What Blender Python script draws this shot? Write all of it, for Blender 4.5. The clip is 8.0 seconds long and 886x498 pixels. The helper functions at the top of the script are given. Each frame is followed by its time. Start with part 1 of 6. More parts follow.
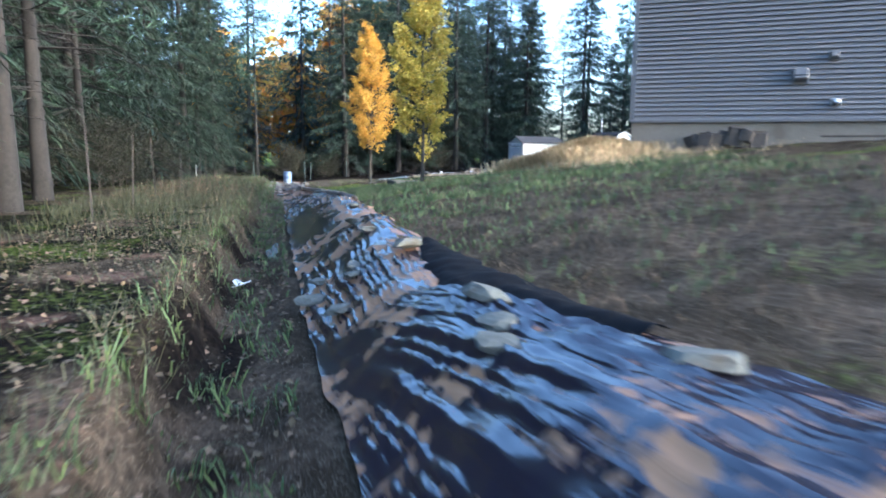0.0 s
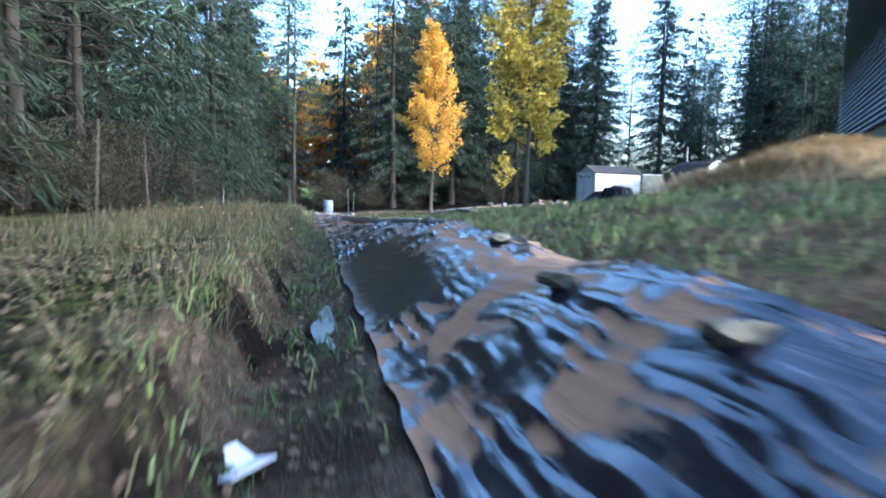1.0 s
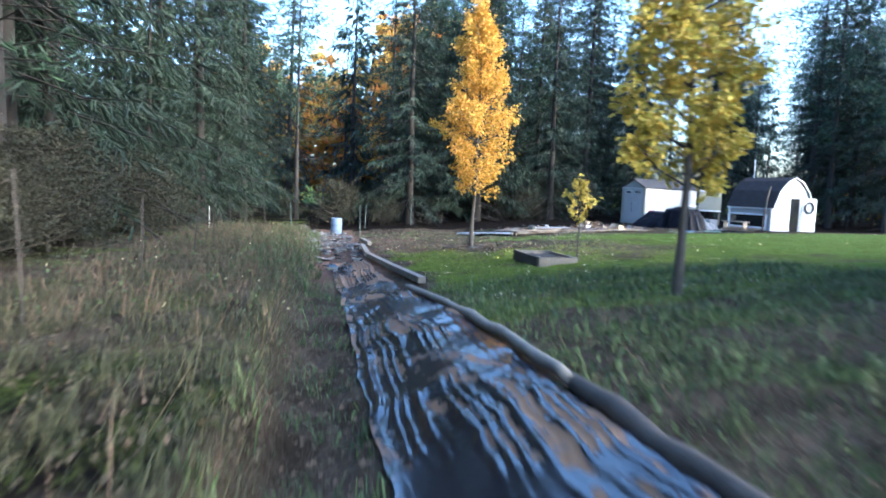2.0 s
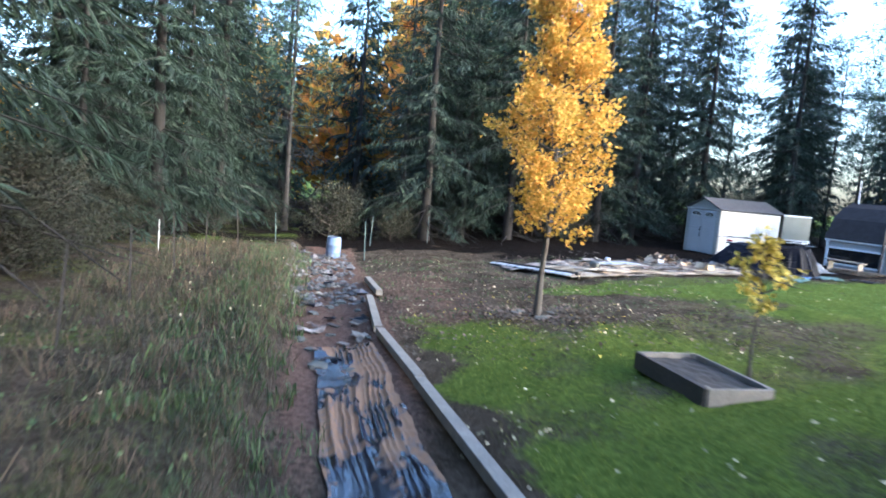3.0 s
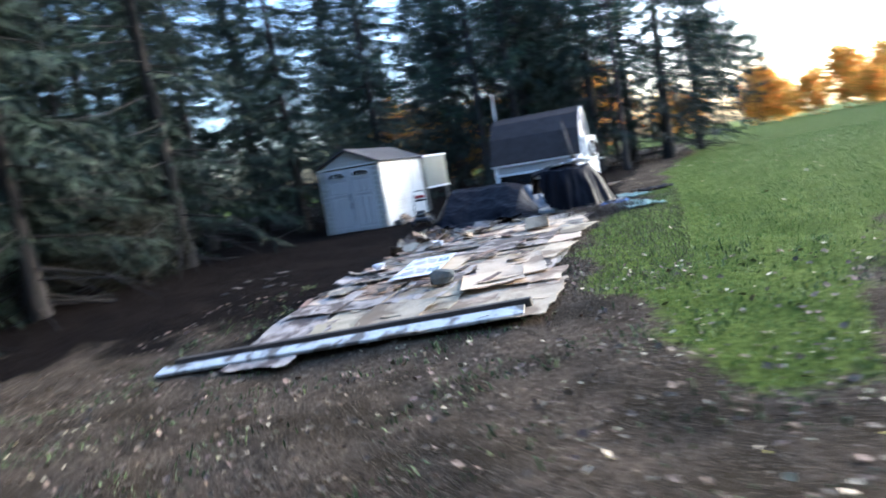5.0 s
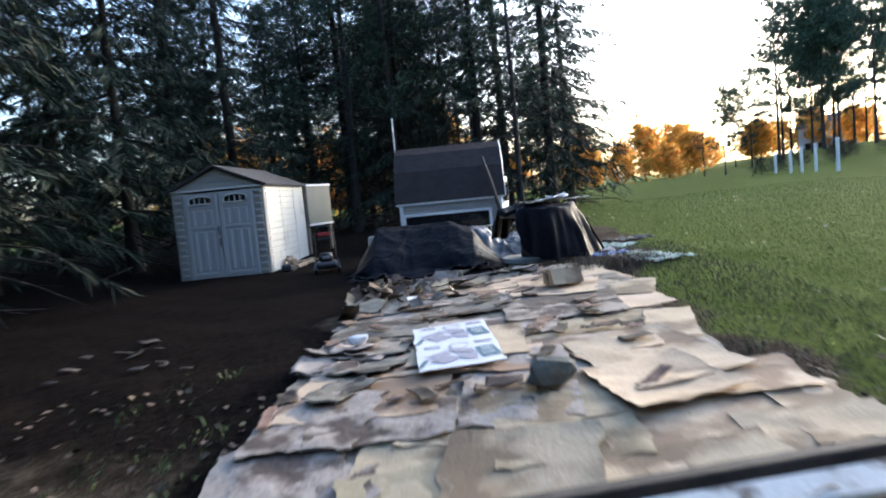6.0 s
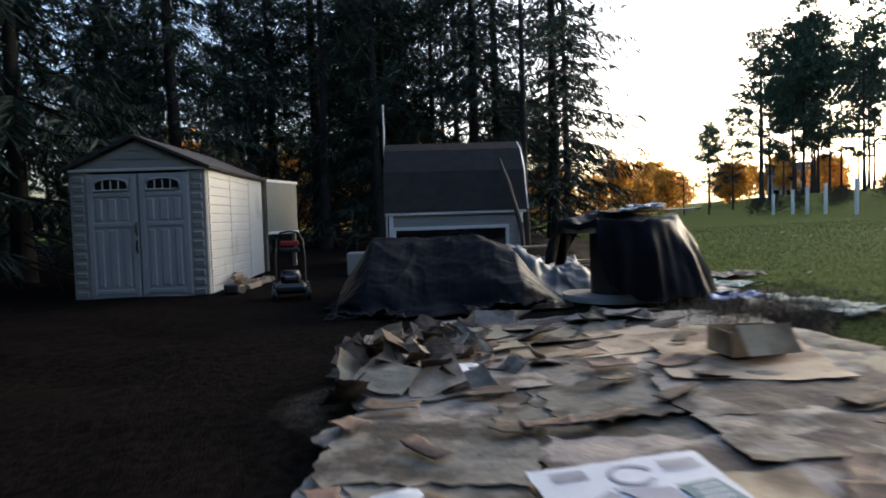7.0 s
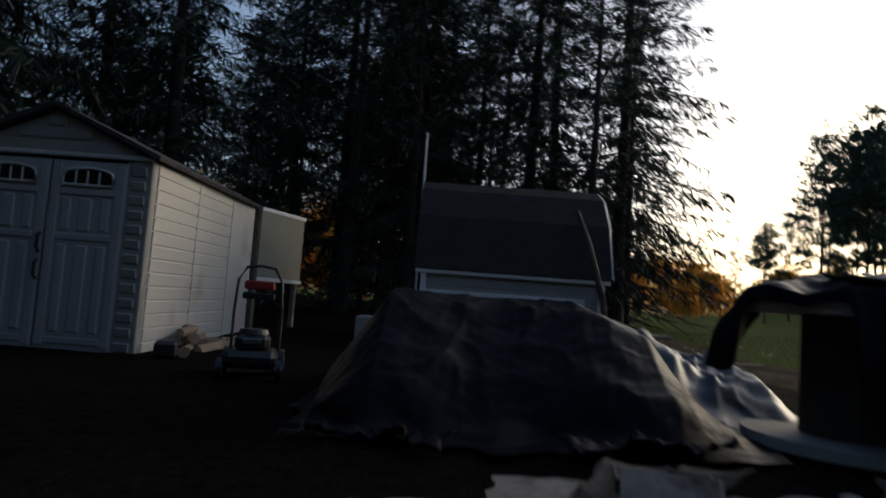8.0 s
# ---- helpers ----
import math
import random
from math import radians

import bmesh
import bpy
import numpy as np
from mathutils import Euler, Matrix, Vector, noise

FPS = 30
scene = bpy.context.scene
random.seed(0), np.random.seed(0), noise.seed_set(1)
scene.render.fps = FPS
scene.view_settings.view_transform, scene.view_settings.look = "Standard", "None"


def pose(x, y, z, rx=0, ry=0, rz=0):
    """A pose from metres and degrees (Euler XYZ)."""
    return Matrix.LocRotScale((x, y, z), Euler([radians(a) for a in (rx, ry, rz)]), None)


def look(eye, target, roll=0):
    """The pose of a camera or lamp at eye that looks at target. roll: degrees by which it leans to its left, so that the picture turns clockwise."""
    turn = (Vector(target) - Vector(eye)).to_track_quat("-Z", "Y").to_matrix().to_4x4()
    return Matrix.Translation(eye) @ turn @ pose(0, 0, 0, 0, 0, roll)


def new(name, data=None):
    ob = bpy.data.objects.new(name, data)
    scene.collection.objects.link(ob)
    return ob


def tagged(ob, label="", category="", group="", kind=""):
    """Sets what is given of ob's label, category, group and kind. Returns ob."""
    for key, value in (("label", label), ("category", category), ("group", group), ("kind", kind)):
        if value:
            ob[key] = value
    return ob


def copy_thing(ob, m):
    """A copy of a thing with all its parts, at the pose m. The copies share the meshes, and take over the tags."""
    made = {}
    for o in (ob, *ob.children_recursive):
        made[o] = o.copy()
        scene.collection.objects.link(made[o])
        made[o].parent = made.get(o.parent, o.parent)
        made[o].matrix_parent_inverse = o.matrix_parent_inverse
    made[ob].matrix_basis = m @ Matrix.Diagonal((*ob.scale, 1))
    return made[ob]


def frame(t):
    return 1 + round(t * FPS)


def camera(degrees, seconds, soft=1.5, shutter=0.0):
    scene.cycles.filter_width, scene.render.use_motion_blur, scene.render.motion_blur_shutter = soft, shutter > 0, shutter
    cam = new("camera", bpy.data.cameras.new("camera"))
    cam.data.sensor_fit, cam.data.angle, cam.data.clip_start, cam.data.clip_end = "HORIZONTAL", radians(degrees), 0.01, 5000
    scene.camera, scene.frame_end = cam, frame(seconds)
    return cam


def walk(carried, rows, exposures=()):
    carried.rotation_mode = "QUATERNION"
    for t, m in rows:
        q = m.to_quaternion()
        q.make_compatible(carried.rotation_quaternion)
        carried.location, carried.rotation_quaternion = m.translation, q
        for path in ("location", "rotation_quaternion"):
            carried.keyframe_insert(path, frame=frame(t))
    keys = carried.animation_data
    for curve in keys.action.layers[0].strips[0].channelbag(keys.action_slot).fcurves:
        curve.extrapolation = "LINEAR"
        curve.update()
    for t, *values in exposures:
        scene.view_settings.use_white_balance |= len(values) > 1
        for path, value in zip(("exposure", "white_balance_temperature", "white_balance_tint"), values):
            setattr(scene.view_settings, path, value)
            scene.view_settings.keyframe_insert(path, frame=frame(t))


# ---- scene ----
cam = camera(68.0, 8.0, soft=1.8, shutter=0.4)
PATH = [
    (0, (41.233, -24.826, 1.123), (39.429, -24.012, 0.837), 0.7),
    (0.5, (38.378, -24.425, 0.738), (36.548, -23.651, 0.508), 4.0),
    (1, (35.178, -23.973, 0.617), (33.324, -23.244, 0.44), 1.5),
    (1.5, (32.139, -23.399, 0.863), (30.274, -22.695, 0.692), -0.7),
    (1.7, (31.134, -23.323, 1.081), (29.273, -22.611, 0.909), 0.4),
    (2.8, (23.6, -21.791, 2.139), (21.749, -21.062, 1.93), 5.2),
    (3, (22.347, -21.531, 2.174), (20.495, -20.806, 1.968), 5.1),
    (3.5, (19.001, -20.961, 2.072), (17.155, -20.213, 1.886), 4.5),
    (4, (15.305, -20.174, 1.898), (13.609, -19.128, 1.722), -0.5),
    (4.5, (11.812, -19.821, 1.896), (10.523, -18.309, 1.666), -5.8),
    (5, (8.071, -17.996, 1.45), (7.396, -16.128, 1.21), -9.5),
    (5.2, (6.848, -17.595, 1.461), (6.407, -15.661, 1.206), -11.3),
    (6.3, (4.068, -13.094, 1.359), (4.101, -11.098, 1.232), -2.3),
    (6.5, (3.86, -12.314, 1.348), (3.904, -10.318, 1.234), 0.6),
    (7, (3.339, -10.301, 1.067), (3.397, -8.303, 0.975), -1.8),
    (7.5, (3.084, -8.366, 0.826), (3.15, -6.367, 0.841), -2.8),
    (8, (3.087, -6.594, 0.776), (3.059, -4.6, 0.928), 4.2),
]
EXPOSURES = [(0.0, 3.35, 5050, 7), (1.5, 3.5, 4950, 7), (3.0, 3.5, 5150, 9), (4.0, 3.25, 5100, 10), (5.2, 3.35, 5250, 9), (6.3, 2.35, 5800, 9), (7.0, 1.75, 6000, 9), (7.5, 1.3, 6050, 9), (8.0, 0.3, 6050, 9)]
walk(cam, [(t, look(eye, target, roll)) for t, eye, target, roll in PATH], EXPOSURES)

# ---- light ----
SUN_EL, SUN_AZ = radians(12), radians(48)
world = bpy.data.worlds.new("dusk_sky")
scene.world = world
world.use_nodes = True
wn = world.node_tree
sky = wn.nodes.new("ShaderNodeTexSky")
sky.sky_type, sky.sun_disc = "NISHITA", False
sky.sun_elevation, sky.sun_rotation = SUN_EL, SUN_AZ
sky.air_density, sky.dust_density, sky.ozone_density = 0.85, 4.2, 1.4
background = wn.nodes["Background"]
wn.links.new(sky.outputs["Color"], background.inputs["Color"])
background.inputs["Strength"].default_value = 0.15
sun = new("sun", bpy.data.lights.new("sun", "SUN"))
sun.data.energy, sun.data.angle, sun.data.color = 0.5, radians(16), (1.0, 0.86, 0.72)
sun.matrix_world = look((0, 0, 30), (30 * -math.sin(SUN_AZ) * math.cos(SUN_EL), 30 * -math.cos(SUN_AZ) * math.cos(SUN_EL), 30 - 30 * math.sin(SUN_EL)))


# ---- materials ----
def material(name, dark, light, fine=60.0, coarse=3.0, rough=0.8, bump=0.3, metal=0.0, island=0.0, piece=0.0, spread=0.25, spec=0.5, stain=None, stain_at=0.58, through_light=0.0):
    """Two scales of noise between two base colours, with relief; island/piece: spread of value per leaf or per object."""
    m = bpy.data.materials.new(name)
    m.use_nodes = True
    nt = m.node_tree
    b = nt.nodes["Principled BSDF"]
    co = nt.nodes.new("ShaderNodeTexCoord")
    geo = nt.nodes.new("ShaderNodeNewGeometry")
    n1 = nt.nodes.new("ShaderNodeTexNoise")
    n1.inputs["Scale"].default_value, n1.inputs["Detail"].default_value = fine, 6
    n2 = nt.nodes.new("ShaderNodeTexNoise")
    n2.inputs["Scale"].default_value, n2.inputs["Detail"].default_value = coarse, 4
    where = nt.nodes.new("ShaderNodeVectorMath")
    where.operation = "ADD"
    own = nt.nodes.new("ShaderNodeObjectInfo")
    far_off = nt.nodes.new("ShaderNodeMath")
    far_off.operation = "MULTIPLY"
    far_off.inputs[1].default_value = 40.0 if piece else 0.0
    nt.links.new(own.outputs["Random"], far_off.inputs[0])
    nt.links.new(co.outputs["Object"], where.inputs[0])
    nt.links.new(far_off.outputs[0], where.inputs[1])
    for n in (n1, n2):
        nt.links.new(where.outputs["Vector"], n.inputs["Vector"])
    add = nt.nodes.new("ShaderNodeMath")
    add.operation = "MULTIPLY_ADD"
    nt.links.new(n1.outputs["Fac"], add.inputs[0])
    add.inputs[1].default_value = 0.5
    half = nt.nodes.new("ShaderNodeMath")
    half.operation = "MULTIPLY"
    nt.links.new(n2.outputs["Fac"], half.inputs[0])
    half.inputs[1].default_value = 0.5
    nt.links.new(half.outputs[0], add.inputs[2])
    ramp = nt.nodes.new("ShaderNodeMapRange")
    ramp.inputs["From Min"].default_value, ramp.inputs["From Max"].default_value = 0.5 - spread, 0.5 + spread
    nt.links.new(add.outputs[0], ramp.inputs["Value"])
    mix = nt.nodes.new("ShaderNodeMix")
    mix.data_type = "RGBA"
    mix.inputs["A"].default_value, mix.inputs["B"].default_value = (*dark, 1), (*light, 1)
    nt.links.new(ramp.outputs[0], mix.inputs["Factor"])
    colour = mix.outputs["Result"]
    if stain:
        n3 = nt.nodes.new("ShaderNodeTexNoise")
        n3.inputs["Scale"].default_value, n3.inputs["Detail"].default_value = coarse * 0.7, 7
        nt.links.new(where.outputs["Vector"], n3.inputs["Vector"])
        r3 = nt.nodes.new("ShaderNodeMapRange")
        r3.inputs["From Min"].default_value, r3.inputs["From Max"].default_value = stain_at - 0.04, stain_at + 0.06
        nt.links.new(n3.outputs["Fac"], r3.inputs["Value"])
        mx = nt.nodes.new("ShaderNodeMix")
        mx.data_type = "RGBA"
        nt.links.new(r3.outputs[0], mx.inputs["Factor"])
        nt.links.new(colour, mx.inputs["A"])
        mx.inputs["B"].default_value = (*stain, 1)
        colour = mx.outputs["Result"]
    if island or piece:
        source = geo.outputs["Random Per Island"] if island else nt.nodes.new("ShaderNodeObjectInfo").outputs["Random"]
        hue = nt.nodes.new("ShaderNodeHueSaturation")
        rv = nt.nodes.new("ShaderNodeMapRange")
        amount = island or piece
        rv.inputs["To Min"].default_value, rv.inputs["To Max"].default_value = 1 - amount, 1 + amount
        nt.links.new(source, rv.inputs["Value"])
        rh = nt.nodes.new("ShaderNodeMapRange")
        rh.inputs["To Min"].default_value, rh.inputs["To Max"].default_value = 0.5 + 0.05 * amount, 0.5 - 0.05 * amount
        nt.links.new(source, rh.inputs["Value"])
        nt.links.new(rv.outputs[0], hue.inputs["Value"])
        nt.links.new(rh.outputs[0], hue.inputs["Hue"])
        nt.links.new(colour, hue.inputs["Color"])
        colour = hue.outputs["Color"]
    nt.links.new(colour, b.inputs["Base Color"])
    if through_light:
        thin = nt.nodes.new("ShaderNodeBsdfTranslucent")
        nt.links.new(colour, thin.inputs["Color"])
        both = nt.nodes.new("ShaderNodeMixShader")
        both.inputs["Fac"].default_value = through_light
        nt.links.new(b.outputs[0], both.inputs[1])
        nt.links.new(thin.outputs[0], both.inputs[2])
        nt.links.new(both.outputs[0], nt.nodes["Material Output"].inputs["Surface"])
    b.inputs["Roughness"].default_value, b.inputs["Metallic"].default_value = rough, metal
    b.inputs["Specular IOR Level"].default_value = spec
    if bump:
        bp = nt.nodes.new("ShaderNodeBump")
        bp.inputs["Strength"].default_value, bp.inputs["Distance"].default_value = bump, 0.02
        nt.links.new(add.outputs[0], bp.inputs["Height"])
        nt.links.new(bp.outputs[0], b.inputs["Normal"])
    return m


M = dict(
    bark=material("bark", (0.009, 0.0075, 0.006), (0.027, 0.022, 0.019), 25, 4, 0.95, 0.9),
    bark_pine=material("bark_pine", (0.012, 0.01, 0.009), (0.04, 0.034, 0.03), 18, 3, 0.95, 0.9),
    bark_maple=material("bark_maple", (0.035, 0.03, 0.025), (0.1, 0.085, 0.07), 40, 5, 0.9, 0.6),
    needles=material("spruce_needles", (0.008, 0.017, 0.0095), (0.025, 0.041, 0.025), 9, 0.6, 0.65, 0, island=0.45, spec=0.3),
    needles_pine=material("pine_needles", (0.016, 0.036, 0.021), (0.046, 0.078, 0.046), 9, 0.6, 0.65, 0, island=0.45, spec=0.3),
    maple_orange=material("maple_leaves_orange", (0.52, 0.29, 0.035), (0.7, 0.45, 0.08), 9, 0.9, 0.6, 0, island=0.3, spec=0.3, through_light=0.3),
    maple_yellow=material("maple_leaves_yellow", (0.46, 0.35, 0.04), (0.68, 0.52, 0.09), 9, 0.9, 0.6, 0, island=0.3, spec=0.3),
    # orange that stands in for low sunlight on far foliage
    autumn=material("sun_orange_leaves", (0.55, 0.25, 0.03), (0.8, 0.48, 0.09), 6, 0.4, 0.6, 0, island=0.4, spec=0.3, through_light=0.5),
    shrub=material("shrub_leaves", (0.013, 0.017, 0.008), (0.036, 0.033, 0.016), 6, 0.5, 0.7, 0, island=0.45, spec=0.3),
    twig=material("dry_twigs", (0.03, 0.024, 0.018), (0.09, 0.072, 0.055), 20, 2, 0.9, 0, island=0.3),
    weeds=material("weeds", (0.028, 0.033, 0.015), (0.068, 0.068, 0.033), 8, 0.7, 0.7, 0, island=0.5, spec=0.3),
    weeds_green=material("green_weeds", (0.044, 0.074, 0.025), (0.098, 0.135, 0.05), 8, 0.7, 0.6, 0, island=0.4, spec=0.3),
    dry_grass=material("dry_grass", (0.065, 0.046, 0.026), (0.15, 0.108, 0.062), 8, 0.7, 0.8, 0, island=0.4),
    lawn=material("lawn_blades", (0.12, 0.152, 0.018), (0.21, 0.25, 0.04), 8, 0.5, 0.6, 0, island=0.35, spec=0.3),
    hill_lawn=material("hill_lawn_blades", (0.085, 0.15, 0.03), (0.15, 0.235, 0.06), 8, 0.5, 0.6, 0, island=0.35, spec=0.3),
    straw=material("straw", (0.36, 0.26, 0.13), (0.68, 0.52, 0.3), 8, 0.7, 0.75, 0, island=0.35),
    leaf_litter=material("fallen_leaves", (0.3, 0.24, 0.12), (0.62, 0.55, 0.36), 8, 0.7, 0.7, 0, island=0.5),
    straw_pile=material("matted_straw", (0.2, 0.14, 0.07), (0.46, 0.34, 0.19), 60, 12, 0.85, 1.0),
    leaf_mulch=material("dead_leaf_mulch", (0.055, 0.04, 0.026), (0.17, 0.125, 0.085), 8, 0.7, 0.8, 0, island=0.6),
    plastic=None, ground=None,
    geotextile=material("black_fabric", (0.006, 0.006, 0.007), (0.014, 0.014, 0.016), 90, 4, 0.95, 0.4, spec=0.08),
    stone=material("field_stone", (0.06, 0.062, 0.054), (0.15, 0.15, 0.128), 30, 4, 0.9, 0.7, stain=(0.11, 0.085, 0.055), stain_at=0.62),
    old_wood=material("weathered_timber", (0.14, 0.12, 0.095), (0.3, 0.265, 0.22), 30, 5, 0.85, 0.5),
    dark_wood=material("wet_and_shaded_timber", (0.025, 0.02, 0.017), (0.08, 0.065, 0.052), 30, 5, 0.8, 0.6),
    white_board=material("flaking_white_board", (0.5, 0.49, 0.46), (0.72, 0.71, 0.68), 25, 5, 0.7, 0.4, stain=(0.17, 0.14, 0.11), stain_at=0.53),
    resin=material("white_resin_siding", (0.66, 0.64, 0.58), (0.74, 0.72, 0.66), 60, 1.5, 0.55, 0.08, stain=(0.55, 0.52, 0.45), stain_at=0.66),
    resin_door=material("grey_resin_door", (0.4, 0.39, 0.385), (0.47, 0.46, 0.45), 60, 2, 0.55, 0.08),
    resin_block=material("tan_grey_resin_block", (0.33, 0.32, 0.29), (0.42, 0.41, 0.37), 60, 3, 0.6, 0.15),
    shingle=material("dark_shingles", (0.035, 0.033, 0.034), (0.085, 0.078, 0.078), 120, 6, 0.9, 0.5),
    barn_roof=material("grey_brown_shingles", (0.026, 0.022, 0.022), (0.06, 0.052, 0.051), 120, 5, 0.95, 0.5, spec=0.12),
    barn_white=material("white_painted_boards", (0.68, 0.69, 0.7), (0.78, 0.79, 0.8), 50, 3, 0.6, 0.15, stain=(0.5, 0.48, 0.45), stain_at=0.66),
    barn_grey=material("grey_barn_siding", (0.26, 0.25, 0.24), (0.36, 0.35, 0.34), 50, 3, 0.7, 0.2),
    vinyl=material("grey_vinyl_siding", (0.112, 0.11, 0.115), (0.155, 0.152, 0.156), 40, 0.8, 0.5, 0.05, stain=(0.15, 0.14, 0.13), stain_at=0.64),
    concrete=material("concrete_foundation", (0.12, 0.105, 0.085), (0.2, 0.18, 0.15), 30, 1.5, 0.9, 0.5, stain=(0.11, 0.095, 0.075)),
    white_trim=material("white_trim", (0.68, 0.68, 0.68), (0.78, 0.78, 0.77), 30, 2, 0.5, 0.08),
    black_plastic=material("black_moulded_plastic", (0.012, 0.012, 0.013), (0.03, 0.03, 0.032), 50, 4, 0.45, 0.1),
    dark_glass_and_doorway=material("dark_glass_and_doorway", (0.008, 0.009, 0.01), (0.015, 0.016, 0.018), 10, 2, 0.06, 0),
    cardboard=material("cardboard", (0.36, 0.27, 0.165), (0.56, 0.45, 0.31), 40, 2.2, 0.85, 0.35, piece=0.3, stain=(0.2, 0.14, 0.085), stain_at=0.53),
    cardboard_wet=material("grey_wet_cardboard", (0.18, 0.15, 0.12), (0.4, 0.35, 0.29), 22, 3.5, 0.85, 0.7, piece=0.4, stain=(0.08, 0.06, 0.045), stain_at=0.52),
    paper=material("printed_paper", (0.62, 0.63, 0.67), (0.74, 0.75, 0.78), 20, 3, 0.6, 0.1),
    ink=material("grey_ink", (0.3, 0.29, 0.34), (0.4, 0.39, 0.44), 20, 4, 0.6, 0),
    ink_teal=material("teal_ink", (0.09, 0.16, 0.18), (0.14, 0.22, 0.24), 20, 4, 0.6, 0),
    tarp=material("black_blue_tarp", (0.003, 0.003, 0.005), (0.009, 0.009, 0.013), 14, 5.0, 0.42, 0.3, spec=0.06),
    tarp_blue=material("blue_grey_tarp", (0.045, 0.052, 0.064), (0.1, 0.11, 0.128), 60, 3, 0.4, 0.3),
    tarp_green=material("faded_green_tarp", (0.07, 0.15, 0.125), (0.16, 0.25, 0.21), 40, 3, 0.5, 0.3),
    bright_blue=material("bright_blue_plastic", (0.03, 0.12, 0.42), (0.06, 0.2, 0.55), 30, 4, 0.4, 0.1),
    barrel=material("pale_blue_barrel", (0.1, 0.15, 0.26), (0.19, 0.25, 0.37), 20, 3, 0.45, 0.1, stain=(0.5, 0.52, 0.54), stain_at=0.62),
    green_post=material("green_steel_post", (0.05, 0.08, 0.078), (0.1, 0.14, 0.135), 40, 4, 0.6, 0.1),
    rust_post=material("rusty_steel_post", (0.02, 0.018, 0.016), (0.055, 0.043, 0.036), 40, 4, 0.8, 0.2),
    red_paint=material("red_paint", (0.3, 0.02, 0.025), (0.4, 0.04, 0.04), 30, 4, 0.35, 0),
    steel=material("bare_steel", (0.3, 0.3, 0.3), (0.45, 0.45, 0.45), 40, 4, 0.35, 0.05, metal=0.9),
    spool=material("grey_spool_plywood", (0.33, 0.33, 0.31), (0.48, 0.47, 0.44), 30, 3, 0.8, 0.3),
    firewood=material("split_firewood", (0.2, 0.14, 0.09), (0.42, 0.32, 0.21), 30, 4, 0.85, 0.5, piece=0.3),
    plywood=material("grey_green_plywood", (0.22, 0.225, 0.18), (0.3, 0.3, 0.245), 30, 2, 0.75, 0.15),
    soil=material("dark_soil", (0.025, 0.02, 0.016), (0.07, 0.055, 0.042), 25, 3, 0.95, 0.8),
    far_wall=material("pale_house_wall", (0.42, 0.42, 0.43), (0.52, 0.52, 0.53), 8, 0.6, 0.7, 0.1),
)


# ---- mesh tools ----
def fast_mesh(name, verts, faces, mat, smooth=False):
    verts, faces = np.asarray(verts, float), np.asarray(faces, int)
    me = bpy.data.meshes.new(name)
    n, k = faces.shape
    me.vertices.add(len(verts))
    me.vertices.foreach_set("co", verts.ravel())
    me.loops.add(n * k)
    me.loops.foreach_set("vertex_index", faces.ravel())
    me.polygons.add(n)
    me.polygons.foreach_set("loop_start", np.arange(n) * k)
    me.polygons.foreach_set("loop_total", np.full(n, k))
    me.polygons.foreach_set("use_smooth", np.full(n, smooth))
    me.update(calc_edges=True)
    me.materials.append(mat)
    return me


def root(name, m, label, category, group="", kind=""):
    ob = new(name)
    ob.empty_display_size = 0.2
    ob.matrix_world = m
    return tagged(ob, label, category, group, kind)


def part(name, data, mat, parent, label="", smooth=False):
    """Links a bmesh or a mesh as one object under a thing or a part."""
    if isinstance(data, bmesh.types.BMesh):
        me = bpy.data.meshes.new(name)
        data.to_mesh(me)
        data.free()
        me.materials.append(mat)
        if smooth:
            me.polygons.foreach_set("use_smooth", np.ones(len(me.polygons), bool))
    else:
        me = data
    ob = new(name, me)
    ob.parent = parent
    return tagged(ob, label)


def single(name, data, mat, m, label, category, group="", kind="", smooth=False):
    ob = part(name, data, mat, None, "", smooth)
    ob.matrix_world = m
    return tagged(ob, label, category, group, kind)


def box(bm, size, at=(0, 0, 0), turn=None, bevel=0.0, rough=0.0):
    """A box with chamfered edges, centred at 'at'."""
    before = set(bm.verts)
    out = bmesh.ops.create_cube(bm, size=1.0)
    vs = out["verts"]
    bmesh.ops.scale(bm, vec=size, verts=vs)
    if bevel:
        es = list({e for v in vs for e in v.link_edges})
        bmesh.ops.bevel(bm, geom=es, offset=bevel, segments=1, affect="EDGES")
        vs = [v for v in bm.verts if v not in before]
    if rough:
        for v in vs:
            v.co += Vector([random.uniform(-rough, rough) for _ in range(3)])
    m = Matrix.Translation(at) @ (turn.to_4x4() if turn is not None else Matrix.Identity(4))
    bmesh.ops.transform(bm, matrix=m, verts=vs)
    return bm


def boxed(size, at=(0, 0, 0), turn=None, bevel=0.0, rough=0.0):
    return box(bmesh.new(), size, at, turn, bevel, rough)


def rod(bm, a, b, r, r2=None, sides=10):
    a, b = Vector(a), Vector(b)
    d = b - a
    m = Matrix.Translation((a + b) / 2) @ d.to_track_quat("Z", "Y").to_matrix().to_4x4()
    bmesh.ops.create_cone(bm, cap_ends=True, segments=sides, radius1=r, radius2=r if r2 is None else r2, depth=d.length, matrix=m)
    return bm


